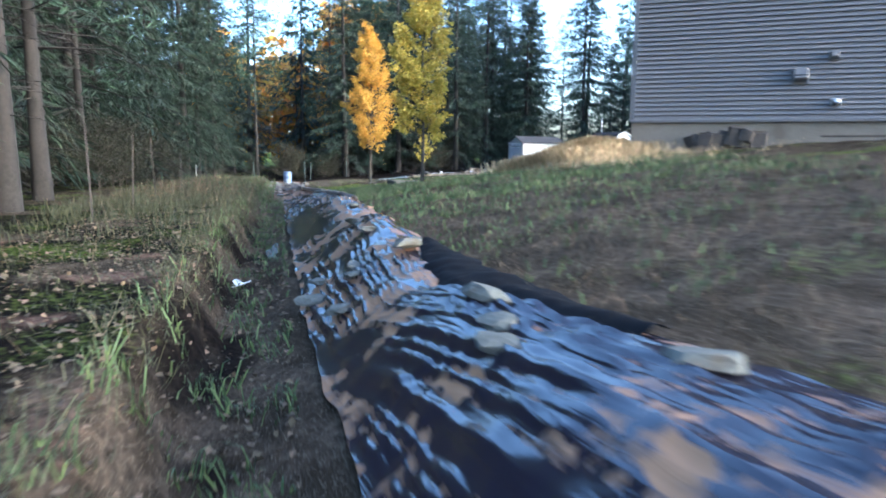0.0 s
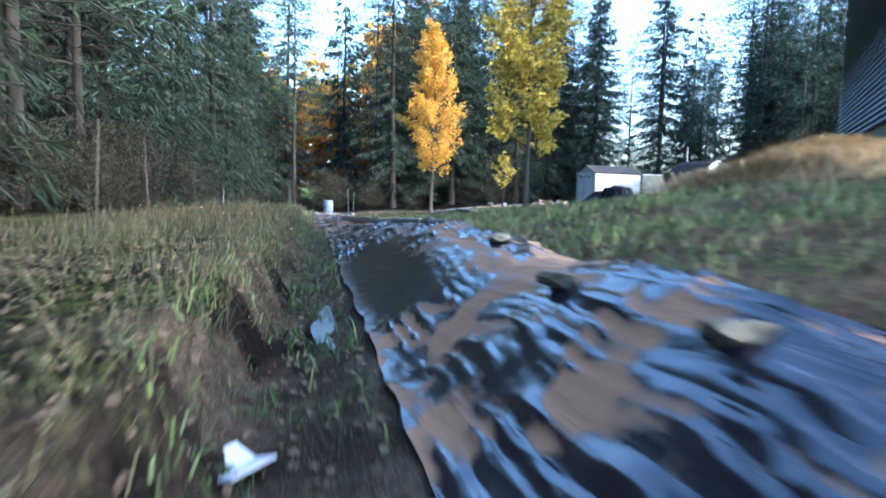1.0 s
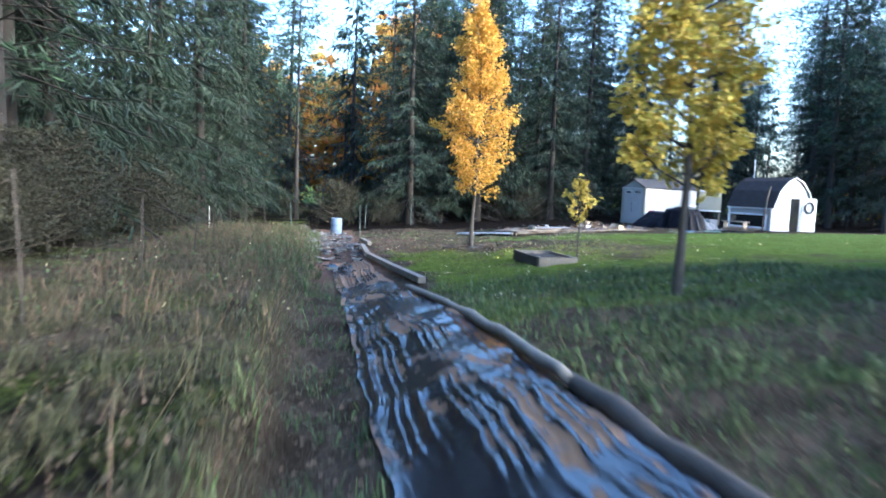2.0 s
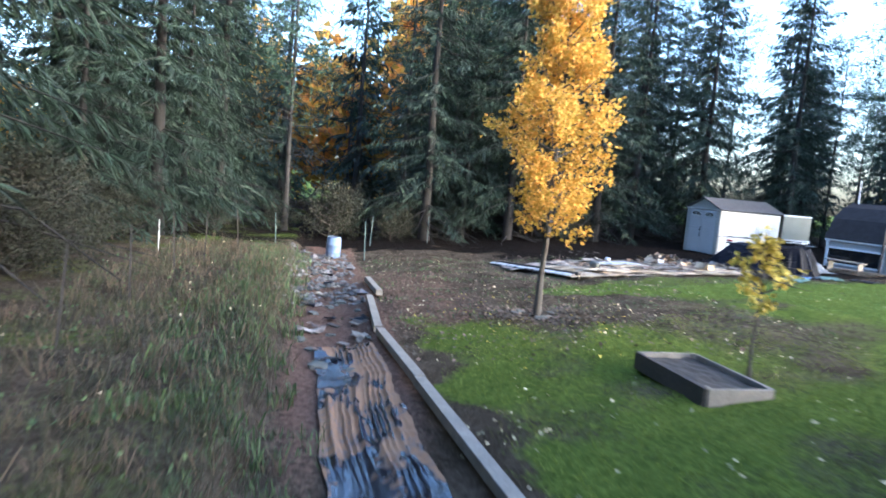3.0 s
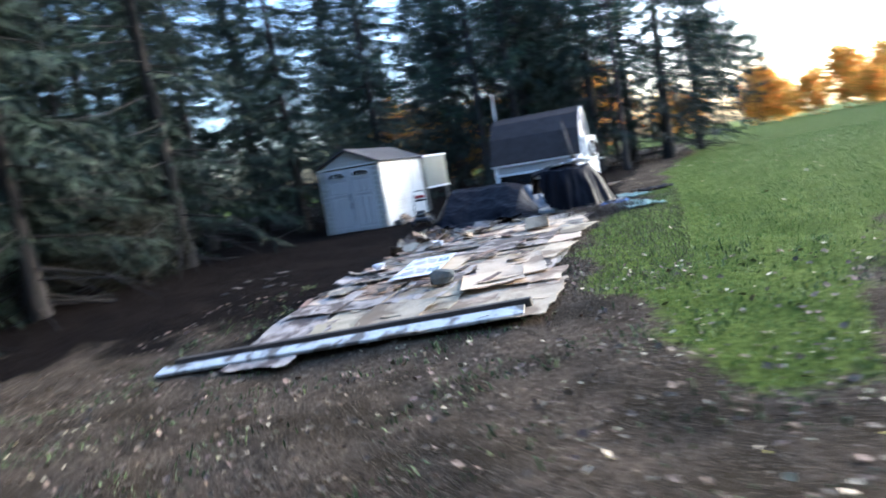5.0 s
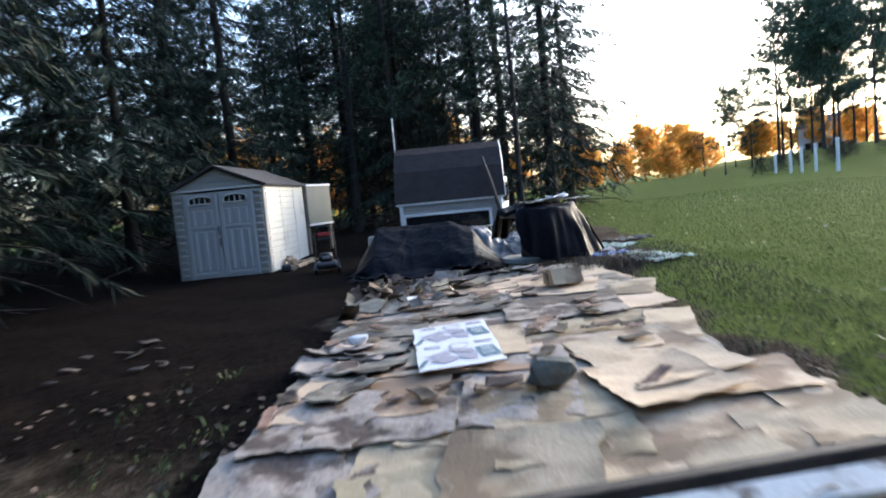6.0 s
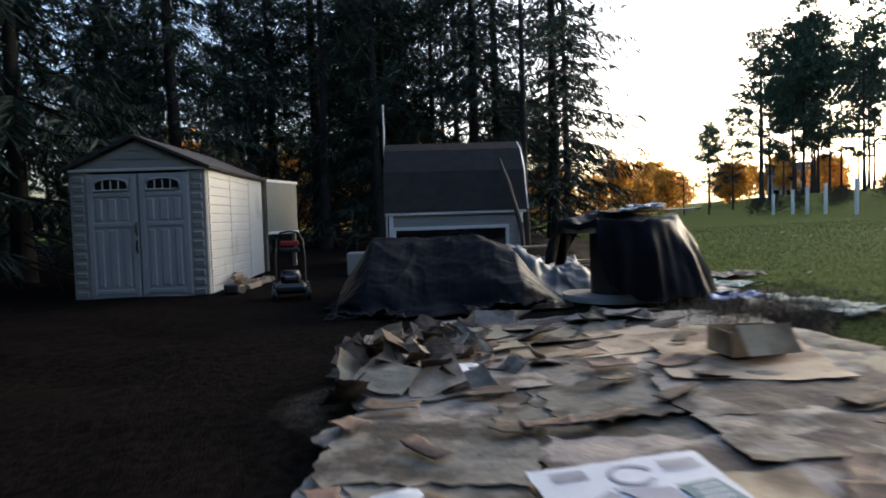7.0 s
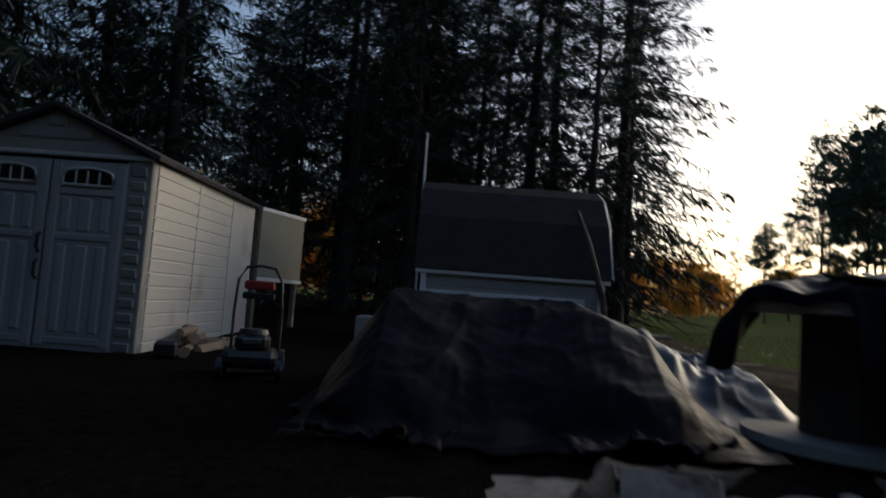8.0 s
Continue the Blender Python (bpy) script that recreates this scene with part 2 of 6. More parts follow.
def tubes(paths, sides=6):
    """Vertices and quads of many tapered tubes: each a list of (x, y, z, radius)."""
    V, F = [], []
    base = 0
    ang = np.linspace(0, 2 * np.pi, sides, endpoint=False)
    for p in paths:
        p = np.asarray(p, float)
        c, r = p[:, :3], p[:, 3]
        t = np.gradient(c, axis=0)
        t /= np.linalg.norm(t, axis=1)[:, None] + 1e-9
        ref = np.where(np.abs(t[:, 2:3]) > 0.9, [[1.0, 0, 0]], [[0, 0, 1.0]])
        u = np.cross(t, ref)
        u /= np.linalg.norm(u, axis=1)[:, None] + 1e-9
        w = np.cross(t, u)
        ring = c[:, None] + r[:, None, None] * (np.cos(ang)[None, :, None] * u[:, None] + np.sin(ang)[None, :, None] * w[:, None])
        V.append(ring.reshape(-1, 3))
        n = len(p)
        i = np.arange(n - 1)[:, None] * sides
        j = np.arange(sides)[None]
        k = (j + 1) % sides
        F.append(np.stack([i + j, i + k, i + sides + k, i + sides + j], -1).reshape(-1, 4) + base)
        base += n * sides
    return np.concatenate(V), np.concatenate(F)


def cards(at, way, length, width, rng, fold=0.25):
    """Many small kite-shaped leaves: at (n,3), way (n,3) their direction."""
    n = len(at)
    way = way / (np.linalg.norm(way, axis=1)[:, None] + 1e-9)
    side = np.cross(way, rng.normal(size=(n, 3)))
    side /= np.linalg.norm(side, axis=1)[:, None] + 1e-9
    up = np.cross(side, way)
    L, W = np.broadcast_to(length, n)[:, None], np.broadcast_to(width, n)[:, None]
    mid = at + way * L * 0.45
    V = np.stack([at, mid + side * W / 2 + up * W * fold, at + way * L, mid - side * W / 2 + up * W * fold], 1).reshape(-1, 3)
    i = np.arange(n)[:, None] * 4
    return V, i + np.array([[0, 1, 2, 3]])


def smooth(x, a, b):
    t = np.clip((x - a) / (b - a), 0, 1)
    return t * t * (3 - 2 * t)


def waves(x, y, seed, scale, octaves=4):
    """Cheap smooth noise of about -1..1, for arrays."""
    r = np.random.RandomState(seed)
    out, amp = 0, 1.0
    for o in range(octaves):
        for _ in range(4):
            a, ph = r.uniform(0, 2 * np.pi), r.uniform(0, 2 * np.pi)
            k = 2 * np.pi / scale * (2**o) * r.uniform(0.7, 1.3)
            out = out + amp * 0.3 * np.sin(k * (np.cos(a) * x + np.sin(a) * y) + ph + 0.8 * np.sin(k * 0.6 * (np.sin(a) * x - np.cos(a) * y) + 2 * ph))
        amp *= 0.55
    return out


# ---- ground: a strip runs along s, and d is the distance to its right ----
def to_sd(x, y):
    return (x - 30.17) * -0.983 + (y + 22.72) * 0.18, (x - 30.17) * 0.18 + (y + 22.72) * 0.983


def from_sd(s, d):
    return 30.17 - 0.983 * s + 0.18 * d, -22.72 + 0.18 * s + 0.983 * d


def relief(x, y):
    s, d = to_sd(x, y)
    g = np.interp(s, [-15, 2, 8.5, 16, 20, 25, 30, 33, 60], [0.0, 0.12, -0.1, -0.5, -0.5, -0.62, -0.78, -0.8, -0.8])
    k = np.interp(s, [-15, 2, 8.5, 16, 25, 33, 60], [0.2, 0.2, 0.12, 0.09, 0.085, 0.092, 0.09])
    low = np.interp(s, [-15, 0, 8, 20, 30, 36], [-0.48, -0.54, -0.7, -0.74, -0.84, -0.8])
    bank = np.interp(s, [-15, 0, 10, 20, 30, 40], [-0.05, -0.1, -0.22, -0.35, -0.6, -0.5])
    edge = 0.1 * waves(s, s * 0, 5, 2.2, 3)
    z = low + (bank - low) * smooth(-d + edge, 0.72, 1.05) - 0.16 * smooth(-d + edge, 0.0, 0.25) * smooth(d - edge, -0.95, -0.7) * smooth(-s, -12, -6)
    z = z + (g - low) * smooth(d, 0.1, 1.3) - 0.15 * smooth(s, 24, 28) * np.exp(-(((d - 6.0) / 1.5) ** 2))
    return z + k * 12 * (1 - np.exp(-np.maximum(d - 1.3, 0) / 12)) + 0.02 * np.maximum(-d - 2, 0) * smooth(-d, 2, 6) * (d > -14) + 0.24 * (d <= -14)


def ground_z(x, y):
    x, y = np.asarray(x, float), np.asarray(y, float)
    s, d = to_sd(x, y)
    near = np.exp(-((x - 15) ** 2 / 50**2 + (y + 10) ** 2 / 40**2))
    rough = 0.035 * waves(x, y, 1, 1.6, 4) * (1 - 0.7 * smooth(d, 14, 17)) * (1 - 0.8 * smooth(d, 0.0, 0.2) * smooth(-d, -2.2, -1.4) * (s < 15))
    return relief(x, y) + near * rough


def gz(x, y):
    return float(ground_z(x, y))


def steps(lo, hi, step, far, growth=1.35):
    mid = list(np.arange(lo, hi + step / 2, step))
    a, b, st = lo, hi, step
    left, right = [], []
    while a > -far or b < far:
        st *= growth
        a, b = a - st, b + st
        left.append(a), right.append(b)
    return np.array(left[::-1] + mid + right)


def make_ground():
    gx, gy = steps(-7, 44, 0.17, 1500), steps(-29, 4, 0.17, 1500)
    X, Y = np.meshgrid(gx, gy)
    Z = ground_z(X, Y)
    far = np.hypot(X - 15, Y + 10)
    Z = np.where(far > 120, Z * np.exp(-np.clip((far - 120) / 200, 0, 20)), Z)
    nx, ny = len(gx), len(gy)
    i = (np.arange(ny - 1)[:, None] * nx + np.arange(nx - 1)[None]).ravel()
    F = np.stack([i, i + 1, i + nx + 1, i + nx], 1)
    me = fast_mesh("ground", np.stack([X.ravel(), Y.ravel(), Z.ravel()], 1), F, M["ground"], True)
    x, y = X.ravel(), Y.ravel()
    s, d = to_sd(x, y)
    wob = waves(x, y, 3, 3.0, 4)
    lawn = smooth(d + 0.3 * wob, 1.45, 1.9) * smooth(s + wob, 7.0, 9) * smooth(-s + 0.8 * wob, -20.5, -18.5) * smooth(-d + 0.6 * wob, -9.5, -7.5)
    hill = smooth(x + 0.4 * wob - 0.1 * (y + 5), 6.7, 7.6) * smooth(y + 0.6 * wob - np.interp(x, [6, 7.6, 8.4, 9.2, 9.9, 11], [-9.5, -11.5, -13.3, -13.3, -9.5, -8.5]), -0.6, 0.6)
    side = smooth(d + wob, 6.0, 8) * smooth(s, 6, 10) * smooth(x + wob, 8.5, 10)
    bare = np.exp(-((((x - 12.6) / 3.0) ** 2 + ((y + 11.9) / 1.9) ** 2) ** 2))
    far_field = smooth(far.ravel(), 40, 60)
    green = np.clip(np.maximum.reduce([lawn * (0.75 + 0.4 * wob), hill, side * (0.7 + 0.3 * wob), far_field * 0.8]) * (1 - bare * (0.62 + 0.3 * wob)), 0, 1)
    weedy = smooth(d, 1.6, 2.2) * smooth(-s, -12, -9) * (0.35 + 0.45 * waves(x, y, 8, 2.4, 3)) * (1 - smooth(-s, 1, 5) * 0.45)
    left = smooth(-d, 0.6, 1.2) * (0.4 + 0.3 * wob)
    green = np.clip(np.maximum(green, np.maximum(weedy, left) * 0.7), 0, 1)
    clay = np.clip(smooth(-d, -1.4, -0.9) * smooth(d, -0.9, -0.3) * smooth(s, 11, 17) * 0.9 + smooth(-d, 0.0, 2.0) * (0.35 + 0.6 * waves(x, y, 12, 2.0, 3)) * smooth(-s, -6, 2) + 0.5 * smooth(s, 17, 20) * smooth(d, 1, 1.5) * smooth(-d, -5, -2.5) * smooth(-s, -29, -26), 0, 1)
    # dark soil by shed and woods; the ditch and bank terms paint in shade too
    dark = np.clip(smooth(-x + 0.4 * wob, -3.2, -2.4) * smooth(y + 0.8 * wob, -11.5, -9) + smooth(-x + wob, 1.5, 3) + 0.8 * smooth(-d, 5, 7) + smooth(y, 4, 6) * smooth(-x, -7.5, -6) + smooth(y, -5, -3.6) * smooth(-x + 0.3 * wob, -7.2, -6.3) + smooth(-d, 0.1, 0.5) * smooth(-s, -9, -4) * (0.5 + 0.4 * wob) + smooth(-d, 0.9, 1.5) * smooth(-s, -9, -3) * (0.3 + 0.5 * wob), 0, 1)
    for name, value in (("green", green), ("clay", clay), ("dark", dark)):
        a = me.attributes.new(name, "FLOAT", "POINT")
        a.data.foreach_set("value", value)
    ob = new("ground", me)
    tagged(ob, "uneven yard ground of soil, clay, pine needles and patchy grass", "ground", kind="structure")
    return ob


def ground_material():
    m = bpy.data.materials.new("yard_ground")
    m.use_nodes = True
    nt = m.node_tree
    b = nt.nodes["Principled BSDF"]
    co = nt.nodes.new("ShaderNodeTexCoord")

    def nz(scale, detail=6):
        n = nt.nodes.new("ShaderNodeTexNoise")
        n.inputs["Scale"].default_value, n.inputs["Detail"].default_value = scale, detail
        nt.links.new(co.outputs["Object"], n.inputs["Vector"])
        return n.outputs["Fac"]

    def mixed(fac, a, c):
        n = nt.nodes.new("ShaderNodeMix")
        n.data_type = "RGBA"
        nt.links.new(fac, n.inputs["Factor"])
        for key, v in (("A", a), ("B", c)):
            if isinstance(v, tuple):
                n.inputs[key].default_value = (*v, 1)
            else:
                nt.links.new(v, n.inputs[key])
        return n.outputs["Result"]

    def ramped(v, lo, hi):
        n = nt.nodes.new("ShaderNodeMapRange")
        n.inputs["From Min"].default_value, n.inputs["From Max"].default_value = lo, hi
        nt.links.new(v, n.inputs["Value"])
        return n.outputs[0]

    def layer(name, noise_value):
        at = nt.nodes.new("ShaderNodeAttribute")
        at.attribute_name = name
        n = nt.nodes.new("ShaderNodeMath")
        n.operation = "MULTIPLY_ADD"
        nt.links.new(noise_value, n.inputs[0])
        n.inputs[1].default_value = 0.9
        nt.links.new(at.outputs["Fac"], n.inputs[2])
        return ramped(n.outputs[0], 0.75, 1.15)

    fine, mid, big, grit = nz(70), nz(14), nz(1.6), nz(240, 3)
    soil = mixed(ramped(mid, 0.35, 0.65), (0.034, 0.026, 0.018), (0.095, 0.071, 0.05))
    soil = mixed(ramped(big, 0.44, 0.6), soil, (0.032, 0.024, 0.016))
    litter = mixed(ramped(fine, 0.58, 0.66), soil, (0.2, 0.165, 0.12))
    clay = mixed(ramped(mid, 0.35, 0.65), (0.08, 0.046, 0.033), (0.17, 0.105, 0.077))
    clay = mixed(ramped(fine, 0.58, 0.66), clay, (0.22, 0.165, 0.12))
    grass = mixed(ramped(mid, 0.35, 0.65), (0.048, 0.068, 0.012), (0.1, 0.13, 0.025))
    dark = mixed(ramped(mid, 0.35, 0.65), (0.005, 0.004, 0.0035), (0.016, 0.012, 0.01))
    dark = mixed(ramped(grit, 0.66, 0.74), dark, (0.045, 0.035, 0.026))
    c = mixed(layer("clay", mid), litter, clay)
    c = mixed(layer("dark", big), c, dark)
    c = mixed(layer("green", mid), c, grass)
    nt.links.new(c, b.inputs["Base Color"])
    b.inputs["Roughness"].default_value = 0.95
    b.inputs["Specular IOR Level"].default_value = 0.02
    bp = nt.nodes.new("ShaderNodeBump")
    bp.inputs["Strength"].default_value, bp.inputs["Distance"].default_value = 0.65, 0.04
    hsum = nt.nodes.new("ShaderNodeMath")
    nt.links.new(fine, hsum.inputs[0])
    nt.links.new(mid, hsum.inputs[1])
    nt.links.new(hsum.outputs[0], bp.inputs["Height"])
    nt.links.new(bp.outputs[0], b.inputs["Normal"])
    return m


M["ground"] = ground_material()
ground = make_ground()
# ---- plastic sheeting along the strip ----
def sheet_material():
    m = material("black_plastic_sheeting", (0.008, 0.007, 0.014), (0.02, 0.017, 0.028), 30, 2, 0.2, 0.05, spec=0.5)
    nt = m.node_tree
    b = nt.nodes["Principled BSDF"]
    at = nt.nodes.new("ShaderNodeAttribute")
    at.attribute_name = "mud"
    co = nt.nodes.new("ShaderNodeTexCoord")
    n = nt.nodes.new("ShaderNodeTexNoise")
    n.inputs["Scale"].default_value, n.inputs["Detail"].default_value = 9, 7
    nt.links.new(co.outputs["Object"], n.inputs["Vector"])
    add = nt.nodes.new("ShaderNodeMath")
    nt.links.new(at.outputs["Fac"], add.inputs[0])
    nt.links.new(n.outputs["Fac"], add.inputs[1])
    r = nt.nodes.new("ShaderNodeMapRange")
    r.inputs["From Min"].default_value, r.inputs["From Max"].default_value = 0.78, 1.08
    nt.links.new(add.outputs[0], r.inputs["Value"])
    mx = nt.nodes.new("ShaderNodeMix")
    mx.data_type = "RGBA"
    nt.links.new(r.outputs[0], mx.inputs["Factor"])
    nt.links.new(b.inputs["Base Color"].links[0].from_socket, mx.inputs["A"])
    mx.inputs["B"].default_value = (0.29, 0.155, 0.075, 1)
    nt.links.new(mx.outputs["Result"], b.inputs["Base Color"])
    rr = nt.nodes.new("ShaderNodeMapRange")
    b.inputs["Specular IOR Level"].default_value = 0.65
    rr.inputs["To Min"].default_value, rr.inputs["To Max"].default_value = 0.17, 0.85
    nt.links.new(r.outputs[0], rr.inputs["Value"])
    nt.links.new(rr.outputs[0], b.inputs["Roughness"])
    # fine creases in the film
    crease = nt.nodes.new("ShaderNodeTexNoise")
    crease.inputs["Scale"].default_value, crease.inputs["Detail"].default_value, crease.inputs["Distortion"].default_value = 4.5, 3, 1.2
    along = nt.nodes.new("ShaderNodeMapping")
    along.inputs["Rotation"].default_value, along.inputs["Scale"].default_value = (0, 0, radians(10)), (0.22, 1.3, 0.5)
    nt.links.new(co.outputs["Object"], along.inputs["Vector"])
    nt.links.new(along.outputs["Vector"], crease.inputs["Vector"])
    off = nt.nodes.new("ShaderNodeMath")
    off.operation = "SUBTRACT"
    nt.links.new(crease.outputs["Fac"], off.inputs[0])
    off.inputs[1].default_value = 0.5
    sharp = nt.nodes.new("ShaderNodeMath")
    sharp.operation = "ABSOLUTE"
    nt.links.new(off.outputs[0], sharp.inputs[0])
    bp = nt.nodes.new("ShaderNodeBump")
    bp.inputs["Strength"].default_value, bp.inputs["Distance"].default_value = 0.2, 0.09
    bp.invert = True
    nt.links.new(sharp.outputs[0], bp.inputs["Height"])
    nt.links.new(bp.outputs[0], b.inputs["Normal"])
    return m


M["plastic"] = sheet_material()


def right_edge(s):
    return np.interp(s, [-16, -11, -9.3, -8.3, -7.6, -6.2, -5.6, -4.9, -4.2, -3.2, 0, 3, 9, 12, 19], [3.0, 2.4, 2.05, 1.85, 1.6, 1.2, 1.24, 1.38, 1.45, 1.46, 1.42, 1.35, 1.2, 1.0, 0.8]) + 0.04 * waves(s, s * 0, 31, 1.5, 3)


def left_edge(s):
    return np.interp(s, [-16, -10, -5, 3, 12, 17, 19], [0.35, 0.3, 0.12, 0.05, 0.0, -0.1, -0.2]) + 0.03 * waves(s, s * 0, 32, 1.8, 3)


def ridges(p):
    t = np.abs(np.mod(p, 1.0) - 0.5) * 2
    return t**3.2


def make_sheet():
    ns, nd = 760, 70
    S, U = np.meshgrid(np.linspace(-15.5, 18.5, ns), np.linspace(0, 1, nd), indexing="ij")
    D = left_edge(S) + U * (right_edge(S) - left_edge(S))
    X, Y = from_sd(S, D)
    # folds fan out from the left edge towards the near right
    lean = np.interp(S, [-16, -9, -4, 2, 8, 19], [-0.9, -0.3, 0.15, 0.3, 0.15, 0.0])
    phase = (U + 0.5 * lean) * np.interp(S, [-16, -8, -3, 19], [15, 14, 13, 9]) + 0.3 * waves(S, D * 0.6, 21, 3.4, 3)
    phase = phase + 0.35 * np.sin(1.7 * phase) + 0.25 * np.sin(0.63 * phase + 1)
    strong = smooth(waves(S, D, 22, 2.6, 3), -0.35, 0.6)
    amp = 0.062 * (0.15 + 0.85 * strong) * smooth(U, 0.0, 0.1) * smooth(-U, -1.0, -0.9)
    crest = ridges(phase)
    small = ridges(phase * 2.7 + 0.5 * waves(S, D, 23, 1.6, 2))
    fold = amp * crest + 0.3 * amp * small * (1 - crest)
    pucker = 0.022 * ridges((S + 0.4 * D) * 2.6 + 0.8 * waves(S, D, 28, 1.2, 2)) * smooth(waves(S, D, 29, 2.2, 2), 0.1, 0.6)
    hump = 0.022 * waves(S, D, 24, 1.8, 3)
    bulge = 0.13 * np.sin(np.pi * np.clip(U, 0, 1)) ** 1.3 * smooth(-S, -14, -8)
    lift = 0.1 * np.exp(-((S - 1.2) ** 2) / 2.2 - ((U - 0.6) ** 2) / 0.1) + 0.12 * np.exp(-((S + 2.8) ** 2) / 1.2 - ((U - 0.75) ** 2) / 0.05)
    flat = smooth(waves(S, D, 27, 3.0, 2), 0.25, 0.6) * smooth(S, -1, 3) * smooth(-U, -0.7, -0.4)
    calm = smooth(S, -0.8, 0.8) * smooth(-S, -6, -4.5) * smooth(-U, -0.5, -0.36)
    flat = np.maximum(flat, 0.85 * calm)
    Z = relief(X, Y) + 0.045 + (fold + hump + pucker) * (1 - 0.75 * flat) + lift + bulge
    # mud: streaks in the troughs, washed patches at the low edge, smears on the humps
    trough = 1 - np.clip(fold / 0.022, 0, 1)
    streak = trough * smooth(waves(D * 1.5 + 0.45 * S, S * 0.22, 25, 1.0, 3), -0.2, 0.35)
    patch_low = smooth(-U, -0.36, -0.12) * smooth(waves(S, D, 33, 1.7, 3), -0.1, 0.35) * smooth(-S, -1.6, -0.4) * smooth(S, -7, -4)
    smear = smooth(waves(S, D, 34, 1.3, 3), 0.38, 0.7) * 0.6 * smooth(-S, -6, -3) * (1 - smooth(S, -1.5, 0) * smooth(-U, -0.7, -0.55))
    upper = smooth(U, 0.5, 0.65) * smooth(S, -3.5, -1.5) * smooth(-S, -6, -3.5) * (0.3 + 0.7 * trough) * smooth(waves(D * 1.4, S * 0.35, 35, 0.9, 3), -0.2, 0.3)
    mud = np.clip(0.6 * upper + 0.55 * streak + 0.6 * patch_low * (0.35 + 0.65 * trough) + smear * (0.3 + 0.7 * trough) + 0.55 * smooth(S, 11, 15) * smooth(waves(S * 0.5, D, 26, 0.9, 3), -0.35, 0.25), 0, 1)
    mud = mud * (1 - 0.55 * flat) * (1 - 0.7 * calm) * (1 - 0.3 * smooth(-S, 6, 9))
    i = (np.arange(ns - 1)[:, None] * nd + np.arange(nd - 1)[None]).ravel()
    F = np.stack([i, i + nd, i + nd + 1, i + 1], 1)
    thing = root("plastic_sheet", Matrix.Identity(4), "wrinkled black plastic sheeting smeared with mud along a strip", "plastic sheet")
    me = fast_mesh("sheet", np.stack([X.ravel(), Y.ravel(), Z.ravel()], 1), F, M["plastic"], True)
    a = me.attributes.new("mud", "FLOAT", "POINT")
    a.data.foreach_set("value", mud.ravel())
    part("sheet", me, None, thing)
    # the dull fabric that shows beside the sheet
    ns, nd = 160, 14
    S, U = np.meshgrid(np.linspace(-8.3, -4.4, ns), np.linspace(0, 1, nd), indexing="ij")
    outer = np.interp(S, [-8.3, -7.7, -6.6, -5.6, -4.9, -4.4], [1.9, 1.82, 1.66, 1.6, 1.58, 1.5]) + 0.04 * waves(S, S * 0, 43, 0.9, 2)
    inner = right_edge(S) - 0.1
    D = inner + U * np.maximum(outer - inner, 0.03)
    X, Y = from_sd(S, D)
    Z = relief(X, Y) + 0.06 + 0.05 * np.sin(U * 3.1) + 0.02 * waves(S, D, 41, 0.7, 3)
    i = (np.arange(ns - 1)[:, None] * nd + np.arange(nd - 1)[None]).ravel()
    part("fabric_edge", fast_mesh("fabric_edge", np.stack([X.ravel(), Y.ravel(), Z.ravel()], 1), np.stack([i, i + nd, i + nd + 1, i + 1], 1), M["geotextile"], True), None, thing, "dull black fabric edge turned up beside the sheet")


make_sheet()


def puddle():
    m = material("ditch_water", (0.02, 0.018, 0.012), (0.035, 0.03, 0.022), 6, 3, 0.22, 0.25, spec=0.35)
    A, R = np.meshgrid(np.linspace(0, 2 * np.pi, 40), np.linspace(0, 1, 8), indexing="ij")
    rad = R * (1 + 0.2 * np.sin(3 * A + 1) + 0.1 * np.sin(7 * A))
    s, d = 1.0 + 0.9 * rad * np.cos(A), -0.22 + 0.12 * rad * np.sin(A)
    X, Y = from_sd(s, d)
    z = float(relief(*from_sd(1.0, -0.22))) + 0.045
    i = (np.arange(39)[:, None] * 8 + np.arange(7)[None]).ravel()
    me = fast_mesh("puddle", np.stack([X.ravel(), Y.ravel(), X.ravel() * 0 + z], 1), np.stack([i, i + 8, i + 9, i + 1], 1), m, True)
    tagged(new("puddle", me), "still muddy water standing in the ditch", "water", kind="structure")


puddle()


def rock_mesh(seed, size, squash=(1, 0.75, 0.3)):
    bm = bmesh.new()
    bmesh.ops.create_icosphere(bm, subdivisions=2, radius=1)
    for v in bm.verts:
        n = noise.noise(v.co * 1.1 + Vector((seed * 7.3, seed, 2))) * 0.45 + noise.noise(v.co * 2.7 + Vector((seed, 3, seed * 3))) * 0.18
        v.co = Vector([math.copysign(abs(c) ** 0.7, c) for c in v.co]) * (1 + n)
        v.co = Vector([v.co[k] * squash[k] * size for k in range(3)])
    return bm


